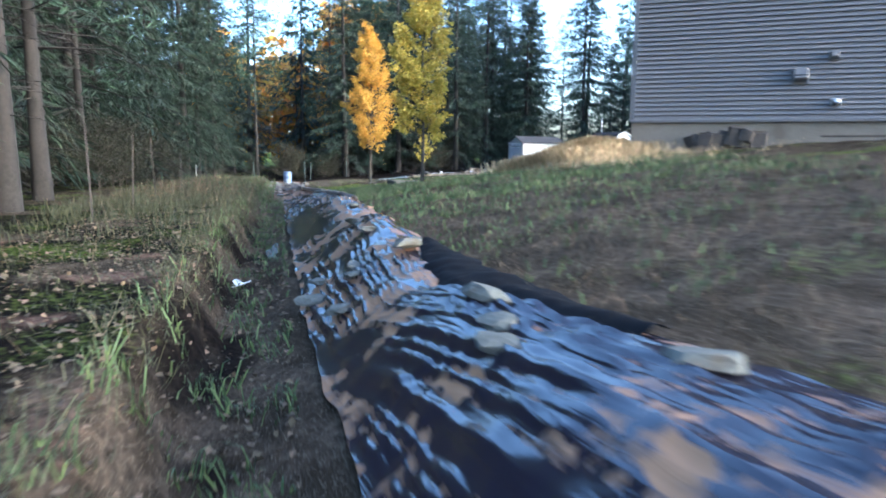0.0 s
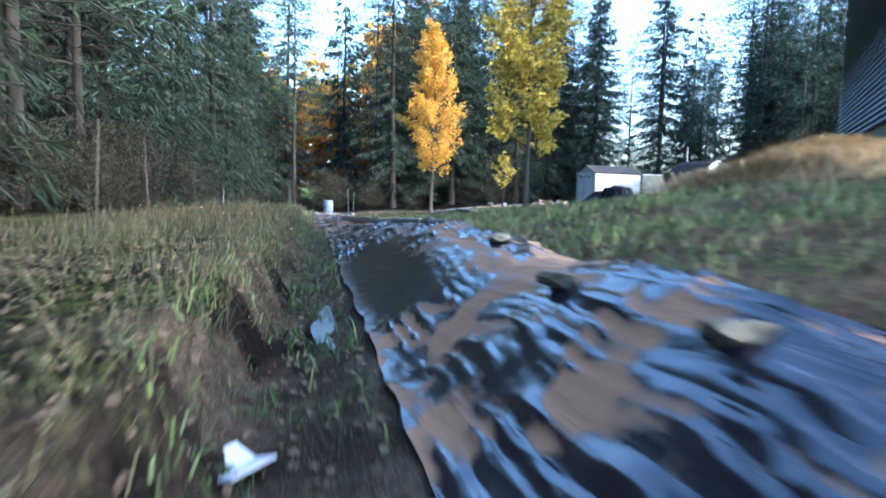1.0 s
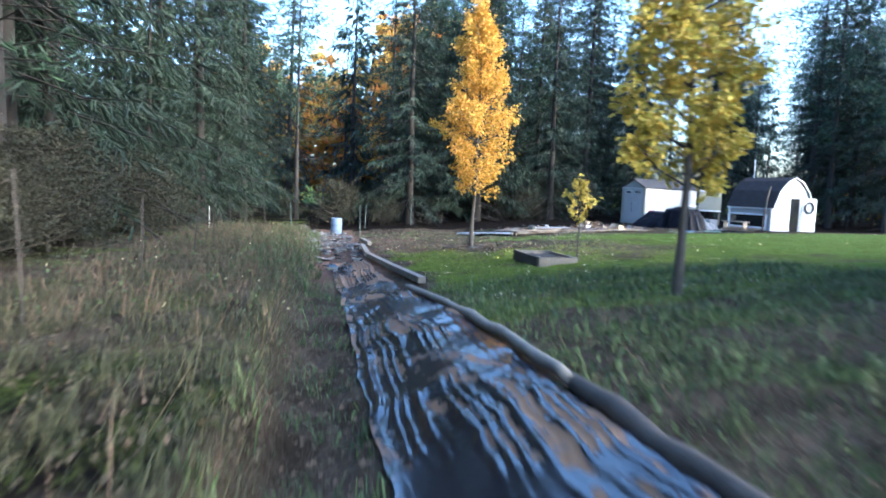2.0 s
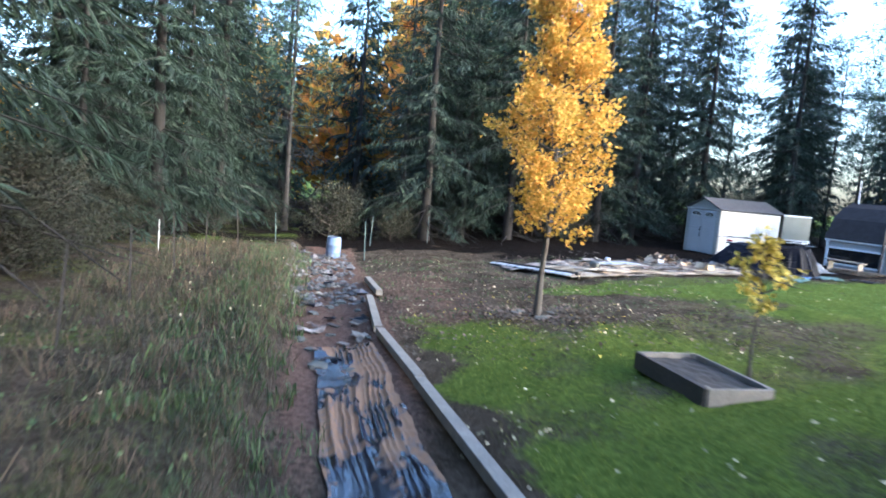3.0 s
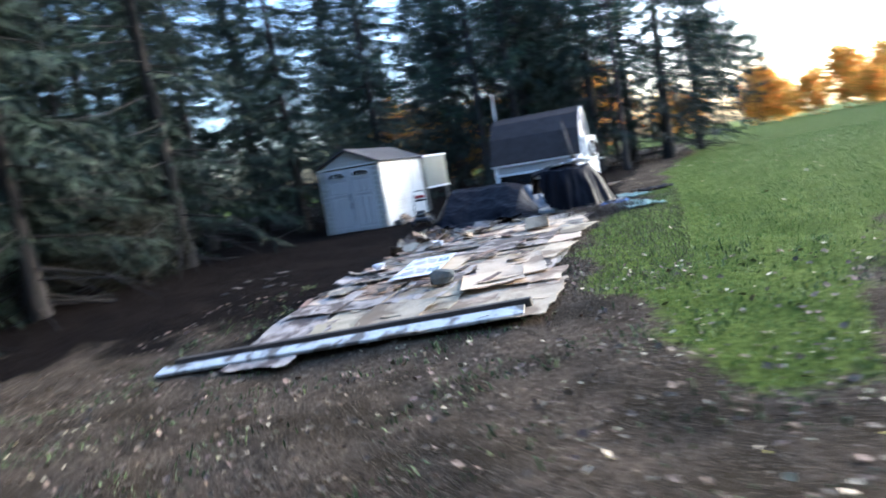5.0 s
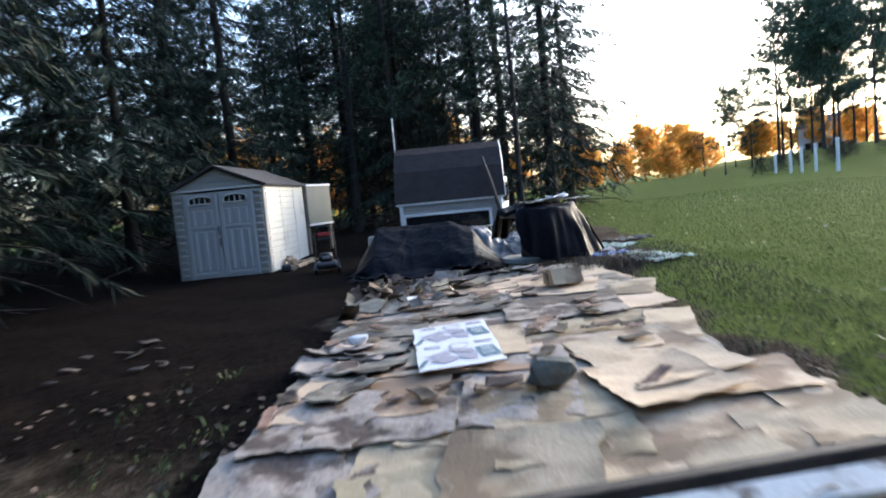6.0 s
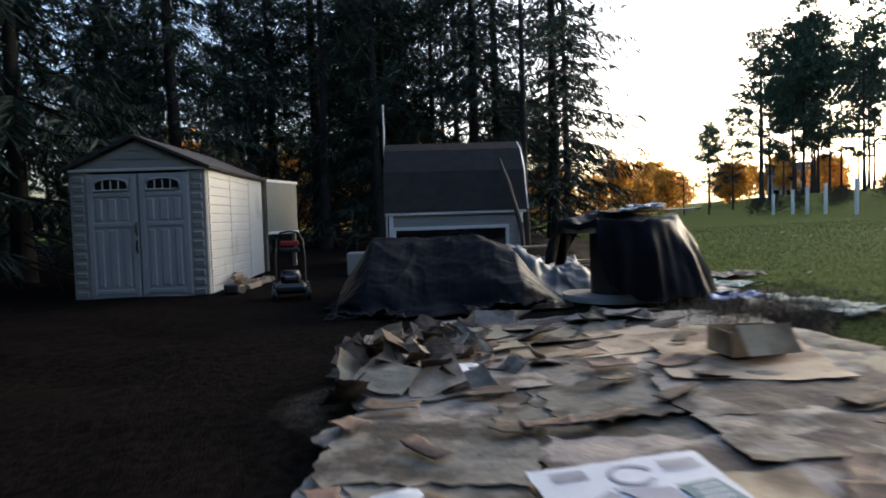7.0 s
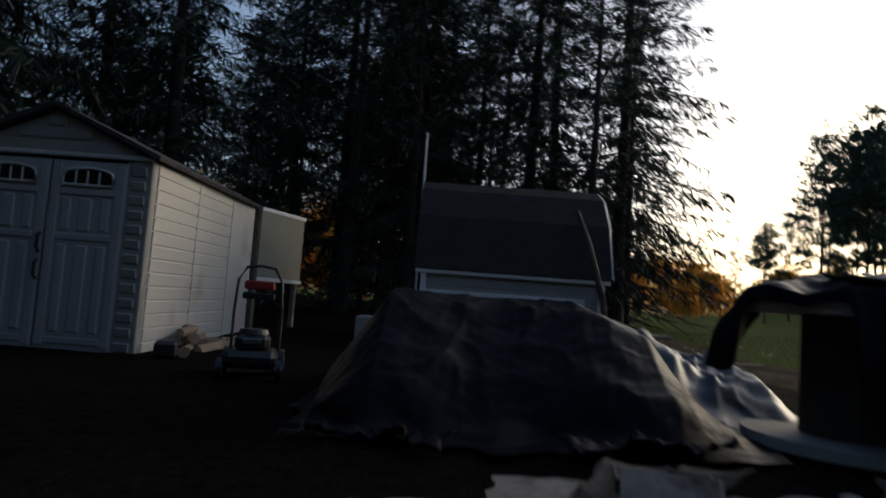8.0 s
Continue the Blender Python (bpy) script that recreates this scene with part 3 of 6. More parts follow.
def rocks():
    spots = [(-7.26, 1.21, 0.19), (-8.85, 1.72, 0.17), (-4.85, 1.14, 0.17), (-5.59, 0.39, 0.13), (-7.87, 1.08, 0.12), (-8.15, 0.98, 0.13), (-4.63, 0.2, 0.14), (-4.58, 0.65, 0.12), (-2.0, 0.92, 0.14), (-3.36, 0.99, 0.14), (-4.86, 0.62, 0.11), (-0.1, 1.12, 0.12), (-3.9, 0.3, 0.1)]
    for k, (s, d, size) in enumerate(spots):
        x, y = from_sd(s, d)
        single("rock", rock_mesh(k + 1, size), M["stone"], pose(x, y, float(relief(x, y)) + 0.1 + 0.12 * math.sin(math.pi * min(1, max(0, d / 1.5))) ** 1.3 + size * 0.12, -14, 0, k * 47), "flat grey-green field stone weighing down the plastic sheeting", "rock", "stones on the sheeting")
    rnd = random.Random(8)
    for k in range(26):
        s, d = rnd.uniform(16, 29), rnd.uniform(-0.4, 0.8)
        x, y = from_sd(s, d)
        size = rnd.uniform(0.06, 0.15)
        single("rock", rock_mesh(k + 20, size), M["stone"], pose(x, y, gz(x, y) + size * 0.2, 0, 0, k * 61), "small grey stone lying in the muddy strip", "rock", "stones in the strip")
    for k in range(9):
        a = k * 0.75
        x, y = 11.22 + 0.45 * math.cos(a) * rnd.uniform(0.5, 1.2), -15.1 + 0.4 * math.sin(a) * rnd.uniform(0.5, 1.2)
        size = rnd.uniform(0.06, 0.14)
        single("rock", rock_mesh(k + 60, size), M["stone"], pose(x, y, gz(x, y) + size * 0.25, 0, 0, k * 31), "pale stone at the foot of the maple", "rock", "stones round the tree")


rocks()


# ---- timber edging and log ----
def timber(name, a, b, w, h, mat, label, category, group="", roll=0.0):
    a, b = Vector(a), Vector(b)
    ob = single(name, boxed(((b - a).length, w, h), (0, 0, 0), None, 0.008, 0.004), M[mat], Matrix.Translation((a + b) / 2) @ (b - a).to_track_quat("X", "Z").to_matrix().to_4x4() @ pose(0, 0, 0, roll), label, category, group)
    return ob


for a, b in (((5.98, -17.15, -0.52), (8.2, -17.44, -0.46)), ((8.58, -17.77, -0.5), (11.62, -18.4, -0.46)), ((11.8, -18.42, -0.45), (14.68, -18.69, -0.37)), ((14.72, -18.71, -0.37), (18.3, -19.14, -0.2))):
    timber("edging_timber", a, b, 0.15, 0.12, "old_wood", "weathered grey landscape timber edging the strip", "timber", "timbers along the strip")


def log(points, mat, label, thick=0.075):
    pts = [Vector(p) for p in points]
    rnd = random.Random(4)
    path = []
    for i in range(len(pts) - 1):
        for k in range(6):
            p = pts[i].lerp(pts[i + 1], k / 6)
            r = thick * (1 + rnd.uniform(-0.18, 0.18))
            path.append((p.x + rnd.uniform(-0.02, 0.02), p.y + rnd.uniform(-0.02, 0.02), p.z + rnd.uniform(-0.015, 0.015), r))
    path = [(*path[0][:3], 0.01)] + path + [(*pts[-1], thick * 0.7), (*pts[-1], 0.005)]
    V, F = tubes([path], 10)
    single("log", fast_mesh("log", V, F, M[mat], True), None, Matrix.Identity(4), label, "log")


log([(28.5, -21.02, 0.21), (26.9, -20.78, 0.15), (25.2, -20.44, 0.11)], "dark_wood", "dark rotting log lying along the edge of the sheeting")
log([(25.4, -20.5, 0.13), (23.4, -20.1, 0.03), (21.4, -19.86, -0.05), (18.7, -19.55, -0.24)], "old_wood", "thin bleached log lying along the grass edge", 0.055)


# ---- litter in the ditch ----
bm = bmesh.new()
box(bm, (0.17, 0.24, 0.012), (-0.08, 0, 0.02), Euler((0, 0.35, 0)).to_matrix(), 0.003)
box(bm, (0.17, 0.24, 0.012), (0.08, 0, 0.02), Euler((0, -0.25, 0)).to_matrix(), 0.003)
single("paper_scrap", bm, M["paper"], pose(32.15, -23.77, gz(32.15, -23.77) + 0.03, 8, -5, 30), "folded white scrap of card lying in the ditch", "paper")


# ---- house ----
def make_house():
    dx, dy = 0.719, 0.695
    turn = math.degrees(math.atan2(dy, dx))
    h = root("house", pose(28.75, -14.42, 0, 0, 0, turn), "house wall with grey-blue vinyl siding over a concrete foundation", "house")
    # local x runs along the wall, local y into the house
    L, Wd, z0, top = 9.0, 8.0, 1.96, 6.6
    part("foundation", boxed((L - 0.06, Wd - 0.06, 2.4), (L / 2, Wd / 2 + 0.03, z0 - 1.2), None, 0.01), M["concrete"], h, "stained concrete foundation")
    part("wall", boxed((L - 0.04, Wd - 0.04, top - z0), (L / 2, Wd / 2, (top + z0) / 2)), M["vinyl"], h)
    # courses of siding, each leaning out at its lower edge
    course = 0.104
    profile = bmesh.new()
    vs = [profile.verts.new(c) for c in ((0, 0, 0), (0, -0.062, 0.0), (0, -0.006, course - 0.014), (0, 0, course - 0.014), (1, 0, 0), (1, -0.062, 0.0), (1, -0.006, course - 0.014), (1, 0, course - 0.014))]
    for f in ((0, 1, 2, 3), (7, 6, 5, 4), (0, 4, 5, 1), (1, 5, 6, 2), (2, 6, 7, 3), (3, 7, 4, 0)):
        profile.faces.new([vs[i] for i in f])
    me = bpy.data.meshes.new("siding_board")
    profile.to_mesh(me)
    profile.free()
    me.materials.append(M["vinyl"])
    for k in range(int((top - z0) / course)):
        for m in (pose(0.08, 0.02, z0 + k * course), pose(0.02, Wd - 0.1, z0 + k * course, 0, 0, -90)):
            ob = new("siding_board", me)
            ob.parent = h
            ob.matrix_local = m @ Matrix.Diagonal((L - 0.16 if m.to_euler().z == 0 else Wd - 0.18, 1, 1, 1))
    part("corner_post", boxed((0.1, 0.1, top - z0), (0.035, 0.035, (top + z0) / 2), None, 0.006), M["vinyl"], h)
    part("starter_strip", boxed((L, 0.05, 0.05), (L / 2, -0.008, z0 - 0.03), None, 0.006), M["vinyl"], h)
    bm = bmesh.new()
    for y, z in ((-0.5, top - 0.1), (Wd / 2, top + 2.6), (Wd + 0.5, top - 0.1)):
        for x in (-0.4, L + 0.4):
            bm.verts.new((x, y, z))
            bm.verts.new((x, y, z + 0.15))
    bm.verts.ensure_lookup_table()
    v = bm.verts
    for a in (0, 4):
        bm.faces.new([v[a + i] for i in (0, 2, 6, 4)])
        bm.faces.new([v[a + i] for i in (1, 5, 7, 3)])
    bm.faces.new([v[i] for i in (0, 1, 3, 2)])
    bm.faces.new([v[i] for i in (8, 10, 11, 9)])
    part("roof", bm, M["shingle"], h)
    for k, (x, z, size) in enumerate(((3.45, 2.87, 0.34), (4.05, 3.25, 0.19), (4.15, 2.3, 0.17))):
        bm = bmesh.new()
        box(bm, (size, 0.03, size), (x, -0.03, z), None, 0.006)
        box(bm, (size * 0.8, 0.16, size * 0.7), (x, -0.11, z + size * 0.05), Euler((-0.25, 0, 0)).to_matrix(), 0.02)
        vent = part("vent_hood", bm, M["vinyl" if k != 2 else "steel"], h, "grey exhaust vent hood")
        part("flap", boxed((size * 0.7, 0.02, size * 0.5), (x, -0.17, z - size * 0.22), Euler((0.4, 0, 0)).to_matrix(), 0.004), M["black_plastic"], vent)
    return h


house = make_house()


def wall_point(along, out, up=0.0):
    x, y = 28.75 + 0.719 * along + 0.695 * out, -14.42 + 0.695 * along - 0.719 * out
    return x, y, gz(x, y) + up


rnd = random.Random(3)
for k in range(7):
    x, y, z = wall_point(1.4 + 0.22 * k, 0.3 + rnd.uniform(-0.1, 0.15), 0.14 + rnd.uniform(0, 0.12))
    single("rubble_block", boxed((rnd.uniform(0.25, 0.4), 0.2, rnd.uniform(0.25, 0.45)), (0, 0, 0), None, 0.03, 0.03), M["dark_wood"], pose(x, y, z, rnd.uniform(-15, 15), rnd.uniform(-20, 20), rnd.uniform(0, 90)), "dark broken block heaped against the foundation", "rubble", "rubble by the house")
x, y, z = wall_point(-0.5, -0.2, 0.0)
bm = bmesh.new()
rod(bm, (0, 0, 0.0), (0, 0, 0.34), 0.11, 0.14, 16)
single("bucket", bm, M["white_trim"], pose(x, y, z - 0.02, 4), "white plastic bucket by the corner of the house", "bucket")
x, y, z = wall_point(5.2, 0.7, 0.06)
timber("plank", (x - 0.9, y - 1.0, z + 0.02), (x + 0.9, y + 1.0, z + 0.05), 0.14, 0.04, "dark_wood", "dark plank lying on the soil beside the house", "plank")


# ---- resin shed ----
def make_shed():
    W, Dp, H, P = 2.08, 3.5, 2.0, 2.46
    sh = root("garden_shed", pose(0, 0, -0.03), "white and grey resin garden shed with closed double doors", "shed")
    part("floor_slab", boxed((W - 0.02, Dp - 0.02, 0.08), (-W / 2, Dp / 2, 0.04), None, 0.01), M["resin_block"], sh)
    # side walls of moulded boards
    for x, turn in ((-0.03, 1), (-W + 0.03, -1)):
        wall = part("side_wall", boxed((0.05, Dp - 0.06, H), (x, Dp / 2, H / 2), None, 0.005), M["resin"], sh)
        for k in range(14):
            for y0, y1 in ((0.1, 1.22), (1.25, 2.42)):
                bm = boxed((0.022, y1 - y0, H / 14 - 0.014), (x + turn * 0.032, (y0 + y1) / 2, (k + 0.5) * H / 14), Euler((0, turn * 0.05, 0)).to_matrix(), 0.006)
                part("board", bm, M["resin"], wall)
        part("smooth_panel", boxed((0.02, 1.0, H - 0.02), (x + turn * 0.033, 2.95, H / 2), None, 0.005), M["resin"], wall, "smooth brighter end panel")
        part("seam_post", boxed((0.03, 0.035, H), (x + turn * 0.034, 1.235, H / 2), None, 0.004), M["resin"], wall)
    part("back_wall", boxed((W - 0.1, 0.05, H), (-W / 2, Dp - 0.05, H / 2)), M["resin"], sh)
    # corner posts with moulded blocks on the front
    for x in (-0.14, -W + 0.14):
        post = part("corner_post", boxed((0.27, 0.1, H), (x, 0.04, H / 2), None, 0.012), M["resin_block"], sh)
        for k in range(13):
            part("block", boxed((0.17, 0.03, 0.105), (x, -0.018, 0.09 + k * 0.148), Euler((0.16, 0, 0)).to_matrix(), 0.015), M["resin_block"], post)
    # doors
    for n, x in enumerate((-0.645, -1.435)):
        door = part("door", boxed((0.775, 0.05, H - 0.08), (x, 0.0, H / 2 - 0.02), None, 0.008), M["resin_door"], sh)
        for x0 in (-0.29, 0.29):
            part("stile", boxed((0.09, 0.02, H - 0.16), (x + x0 * 1.14, -0.03, H / 2 - 0.02), None, 0.008), M["resin_door"], door)
        for z0 in (0.12, 1.16, 1.62):
            part("rail", boxed((0.57, 0.02, 0.07), (x, -0.031, z0), None, 0.008), M["resin_door"], door)
        for z0, hh in ((0.64, 0.88), (1.39, 0.34)):
            for x0 in (-0.2, 0.0, 0.2):
                part("panel", boxed((0.1 if x0 else 0.13, 0.03, hh), (x + x0, -0.027, z0), None, 0.014), M["resin_door"], door)
        # arched light with bars
        bm = bmesh.new()
        pts = [(-0.24, 0), (0.24, 0)] + [(0.24 * math.cos(a), 0.1 + 0.07 * math.sin(a)) for a in np.linspace(0, math.pi, 9)]
        f = bm.faces.new([bm.verts.new((x + px, -0.034, 1.7 + pz * 0.9)) for px, pz in pts])
        ext = bmesh.ops.extrude_face_region(bm, geom=[f])
        bmesh.ops.translate(bm, vec=(0, -0.01, 0), verts=[g for g in ext["geom"] if isinstance(g, bmesh.types.BMVert)])
        win = part("window", bm, M["dark_glass_and_doorway"], door, "small arched dark window")
        for px in (-0.12, 0.0, 0.12):
            part("bar", boxed((0.014, 0.012, 0.135), (x + px, -0.05, 1.768)), M["resin"], win)
        arc = [(x + 0.255 * math.cos(a), -0.045, 1.79 + 0.075 * math.sin(a), 0.014) for a in np.linspace(0, math.pi, 11)]
        V, F = tubes([[(x - 0.255, -0.045, 1.69, 0.014)] + arc[::-1] + [(x + 0.255, -0.045, 1.69, 0.014), (x - 0.255, -0.045, 1.69, 0.014)]], 6)
        part("window_frame", fast_mesh("window_frame", V, F, M["resin"], True), None, win)
    for z0 in (1.05, 0.78):
        V, F = tubes([[(-1.07, -0.04, z0 + 0.13, 0.016), (-1.06, -0.09, z0 + 0.1, 0.018), (-1.06, -0.09, z0 - 0.02, 0.018), (-1.07, -0.04, z0 - 0.06, 0.016)]], 8)
        part("handle", fast_mesh("handle", V, F, M["black_plastic"], True), None, sh, "black plastic handle")
    # front gable of boards, lintel and roof
    for y in (0.0, Dp - 0.06):
        bm = bmesh.new()
        f = bm.faces.new([bm.verts.new((px, y, pz)) for px, pz in ((-W + 0.01, H), (-0.01, H), (-W / 2, P - 0.01))])
        ext = bmesh.ops.extrude_face_region(bm, geom=[f])
        bmesh.ops.translate(bm, vec=(0, 0.05, 0), verts=[g for g in ext["geom"] if isinstance(g, bmesh.types.BMVert)])
        gable = part("gable", bm, M["resin_block"], sh)
        for k in range(3):
            z = H + 0.05 + k * 0.13
            half = (W / 2) * (1 - (z + 0.1 - H) / (P - H)) - 0.02
            if half > 0.05:
                part("gable_board", boxed((2 * half, 0.02, 0.1), (-W / 2, y - 0.012 if y == 0 else y + 0.06, z + 0.03), Euler((0.1 if y == 0 else 0, 0, 0)).to_matrix(), 0.006), M["resin_block"], gable)
    part("lintel", boxed((W, 0.07, 0.045), (-W / 2, -0.015, H + 0.0), None, 0.008), M["resin"], sh)
    for sx in (-1, 1):
        bm = bmesh.new()
        a = math.atan2(P - H, W / 2)
        length = (W / 2 + 0.1) / math.cos(a)
        box(bm, (length, Dp + 0.22, 0.05), (-W / 2 + sx * (W / 4 + 0.05), Dp / 2, (H + P) / 2 + 0.045 - 0.02), Euler((0, sx * a, 0)).to_matrix(), 0.006)
        roof = part("roof_panel", bm, M["shingle"], sh)
        for k in range(8):
            t = (k + 0.5) / 8
            cx, cz = -W / 2 + sx * (t * (W / 2 + 0.08)), P + 0.075 - t * (P - H) * 1.06 - 0.02
            part("shingle_row", boxed((length / 8 + 0.015, Dp + 0.22, 0.014), (cx, Dp / 2, cz), Euler((0, sx * (a - 0.06), 0)).to_matrix(), 0.003), M["shingle"], roof)
    return sh


make_shed()

# plywood screen behind the shed
scr = root("plywood_screen", pose(0.06, 3.56, 0, 0, 0, 72.6), "grey-green plywood panel on posts behind the shed", "panel")
part("panel", boxed((1.3, 0.04, 1.15), (0.68, 0, 1.42), None, 0.005), M["plywood"], scr)
for x in (0.06, 1.28):
    part("post", boxed((0.08, 0.08, 2.0), (x, 0.06, 1.0), None, 0.006), M["old_wood"], scr)
for z in (0.88, 1.98):
    part("rail", boxed((1.34, 0.02, 0.06), (0.68, -0.03, z), None, 0.005), M["barn_white"], scr)


# ---- barn-shaped shed ----
def make_barn():
    x0, x1, y0, y1 = 2.66, 5.38, 3.3, 5.8
    b = root("barn_shed", pose(0, 0, 0.0), "small barn shed with a dark gambrel roof and white gable", "shed")
    ez, ym = 1.21, (y0 + y1) / 2
    sect = [(y0 - 0.06, ez), (y0 + 0.3, 2.02), (y0 + 0.78, 2.5), (ym, 2.69), (y1 - 0.78, 2.5), (y1 - 0.3, 2.02), (y1 + 0.06, ez)]
    part("front_wall", boxed((x1 - x0, 0.08, ez + 0.2), ((x0 + x1) / 2, y0 + 0.04, ez / 2 - 0.1), None, 0.005), M["barn_grey"], b)
    part("back_wall", boxed((x1 - x0, 0.08, ez + 0.2), ((x0 + x1) / 2, y1 - 0.04, ez / 2 - 0.1)), M["barn_grey"], b)
    for k in range(9):
        part("siding_board", boxed((x1 - x0 - 0.1, 0.025, 0.128), ((x0 + x1) / 2, y0 - 0.012, 0.1 + k * 0.135), Euler((0.1, 0, 0)).to_matrix(), 0.004), M["barn_grey"], b)
    for x in (x0, x1):
        bm = bmesh.new()
        ring = [bm.verts.new((x, y, z)) for y, z in [(y0 + 0.02, -0.15)] + sect + [(y1 - 0.02, -0.15)]]
        f = bm.faces.new(ring)
        ext = bmesh.ops.extrude_face_region(bm, geom=[f])
        bmesh.ops.translate(bm, vec=(0.07 if x == x0 else -0.07, 0, 0), verts=[g for g in ext["geom"] if isinstance(g, bmesh.types.BMVert)])
        bmesh.ops.recalc_face_normals(bm, faces=bm.faces)
        part("gable_wall", bm, M["barn_white"], b, "white gable wall")
    for k in range(len(sect) - 1):
        (ya, za), (yb, zb) = sect[k], sect[k + 1]
        a = math.atan2(zb - za, yb - ya)
        part("roof_panel", boxed((x1 - x0 + 0.24, math.hypot(yb - ya, zb - za) + 0.04, 0.05), ((x0 + x1) / 2, (ya + yb) / 2 - 0.02 * math.sin(a), (za + zb) / 2 + 0.03 * math.cos(a) + 0.01), Euler((a, 0, 0)).to_matrix(), 0.005), M["barn_roof"], b)
    V, F = tubes([[(x1 + 0.12, y, z + 0.03, 0.035) for y, z in sect]], 6)
    part("gable_trim", fast_mesh("gable_trim", V, F, M["white_trim"], True), None, b)
    part("eave_trim", boxed((x1 - x0 + 0.2, 0.05, 0.07), ((x0 + x1) / 2, y0 - 0.06, ez - 0.02), None, 0.006), M["white_trim"], b)
    for x in (x0 + 0.02, x1 - 0.02):
        part("corner_trim", boxed((0.08, 0.06, ez), (x, y0 - 0.035, ez / 2), None, 0.006), M["white_trim"], b)
    win = part("window", boxed((2.26, 0.05, 0.62), (3.91, y0 - 0.03, 0.55)), M["dark_glass_and_doorway"], b, "wide dark window opening")
    for z in (0.91, 0.26):
        part("window_frame", boxed((2.4, 0.06, 0.07), (3.91, y0 - 0.045, z - 0.03), None, 0.006), M["white_trim"], win)
    for x in (2.745, 5.075):
        part("window_frame", boxed((0.07, 0.06, 0.66), (x, y0 - 0.045, 0.555), None, 0.006), M["white_trim"], win)
    for k in range(13):
        part("gable_board", boxed((0.022, 0.16, 1.95 if 2 < k < 12 else 1.6), (x1 + 0.012, y0 + 0.12 + k * 0.19, 0.93 if 2 < k < 12 else 0.75), None, 0.006), M["barn_white"], b)
    # a dark panel paints the shade inside the open doorway
    part("doorway", boxed((0.05, 0.62, 1.75), (x1 + 0.02, ym + 0.12, 0.85), None, 0.006), M["dark_glass_and_doorway"], b, "dark panel for the shade inside the open doorway")
    for y in (ym - 0.23, ym + 0.47):
        part("door_trim", boxed((0.07, 0.07, 1.8), (x1 + 0.03, y, 0.88), None, 0.006), M["white_trim"], b)
    # the door leaf, swung wide open beyond the doorway
    leaf = part("door", boxed((0.05, 0.72, 1.75), (x1 + 0.22, ym + 0.86, 0.87), Euler((0, 0, -0.35)).to_matrix(), 0.006), M["barn_white"], b, "white door leaf standing wide open")
    V, F = tubes([[(x1 + 0.28 + 0.35 * 0.2 * math.cos(a), ym + 0.82 + 0.2 * math.cos(a), 1.3 + 0.26 * math.sin(a), 0.05) for a in np.linspace(0, 2 * math.pi, 15)]], 6)
    part("wreath", fast_mesh("wreath", V, F, M["dark_wood"], True), None, leaf, "dark round wreath")
    return b


make_barn()
bm = bmesh.new()
rod(bm, (0, 0, 0), (0, 0, 3.62), 0.026, 0.02, 10)
rod(bm, (0, 0, 3.62), (0, 0, 3.66), 0.034, 0.016, 10)
single("white_pole", bm, M["white_trim"], pose(2.5, 4.95, gz(2.5, 4.95) - 0.05), "thin white pole standing beside the barn shed", "pole")
V, F = tubes([[(5.36, 2.75, 0.05, 0.05), (5.3, 2.88, 0.9, 0.05), (5.12, 3.18, 1.75, 0.045), (4.98, 3.5, 2.28, 0.03)]], 8)
single("leaning_pole", fast_mesh("leaning_pole", V, F, M["dark_wood"], True), None, Matrix.Identity(4), "dark pole leaning against the barn roof", "pole")


# ---- trees ----
def wood_mesh(trunk, limbs, sides, limb_sides, bark):
    """One mesh of a trunk and the limbs that grow out of it."""
    V, F = tubes([trunk], sides)
    V2, F2 = tubes(limbs, limb_sides)
    return fast_mesh("trunk", np.concatenate([V, V2]), np.concatenate([F, F2 + len(V)]), bark, True)


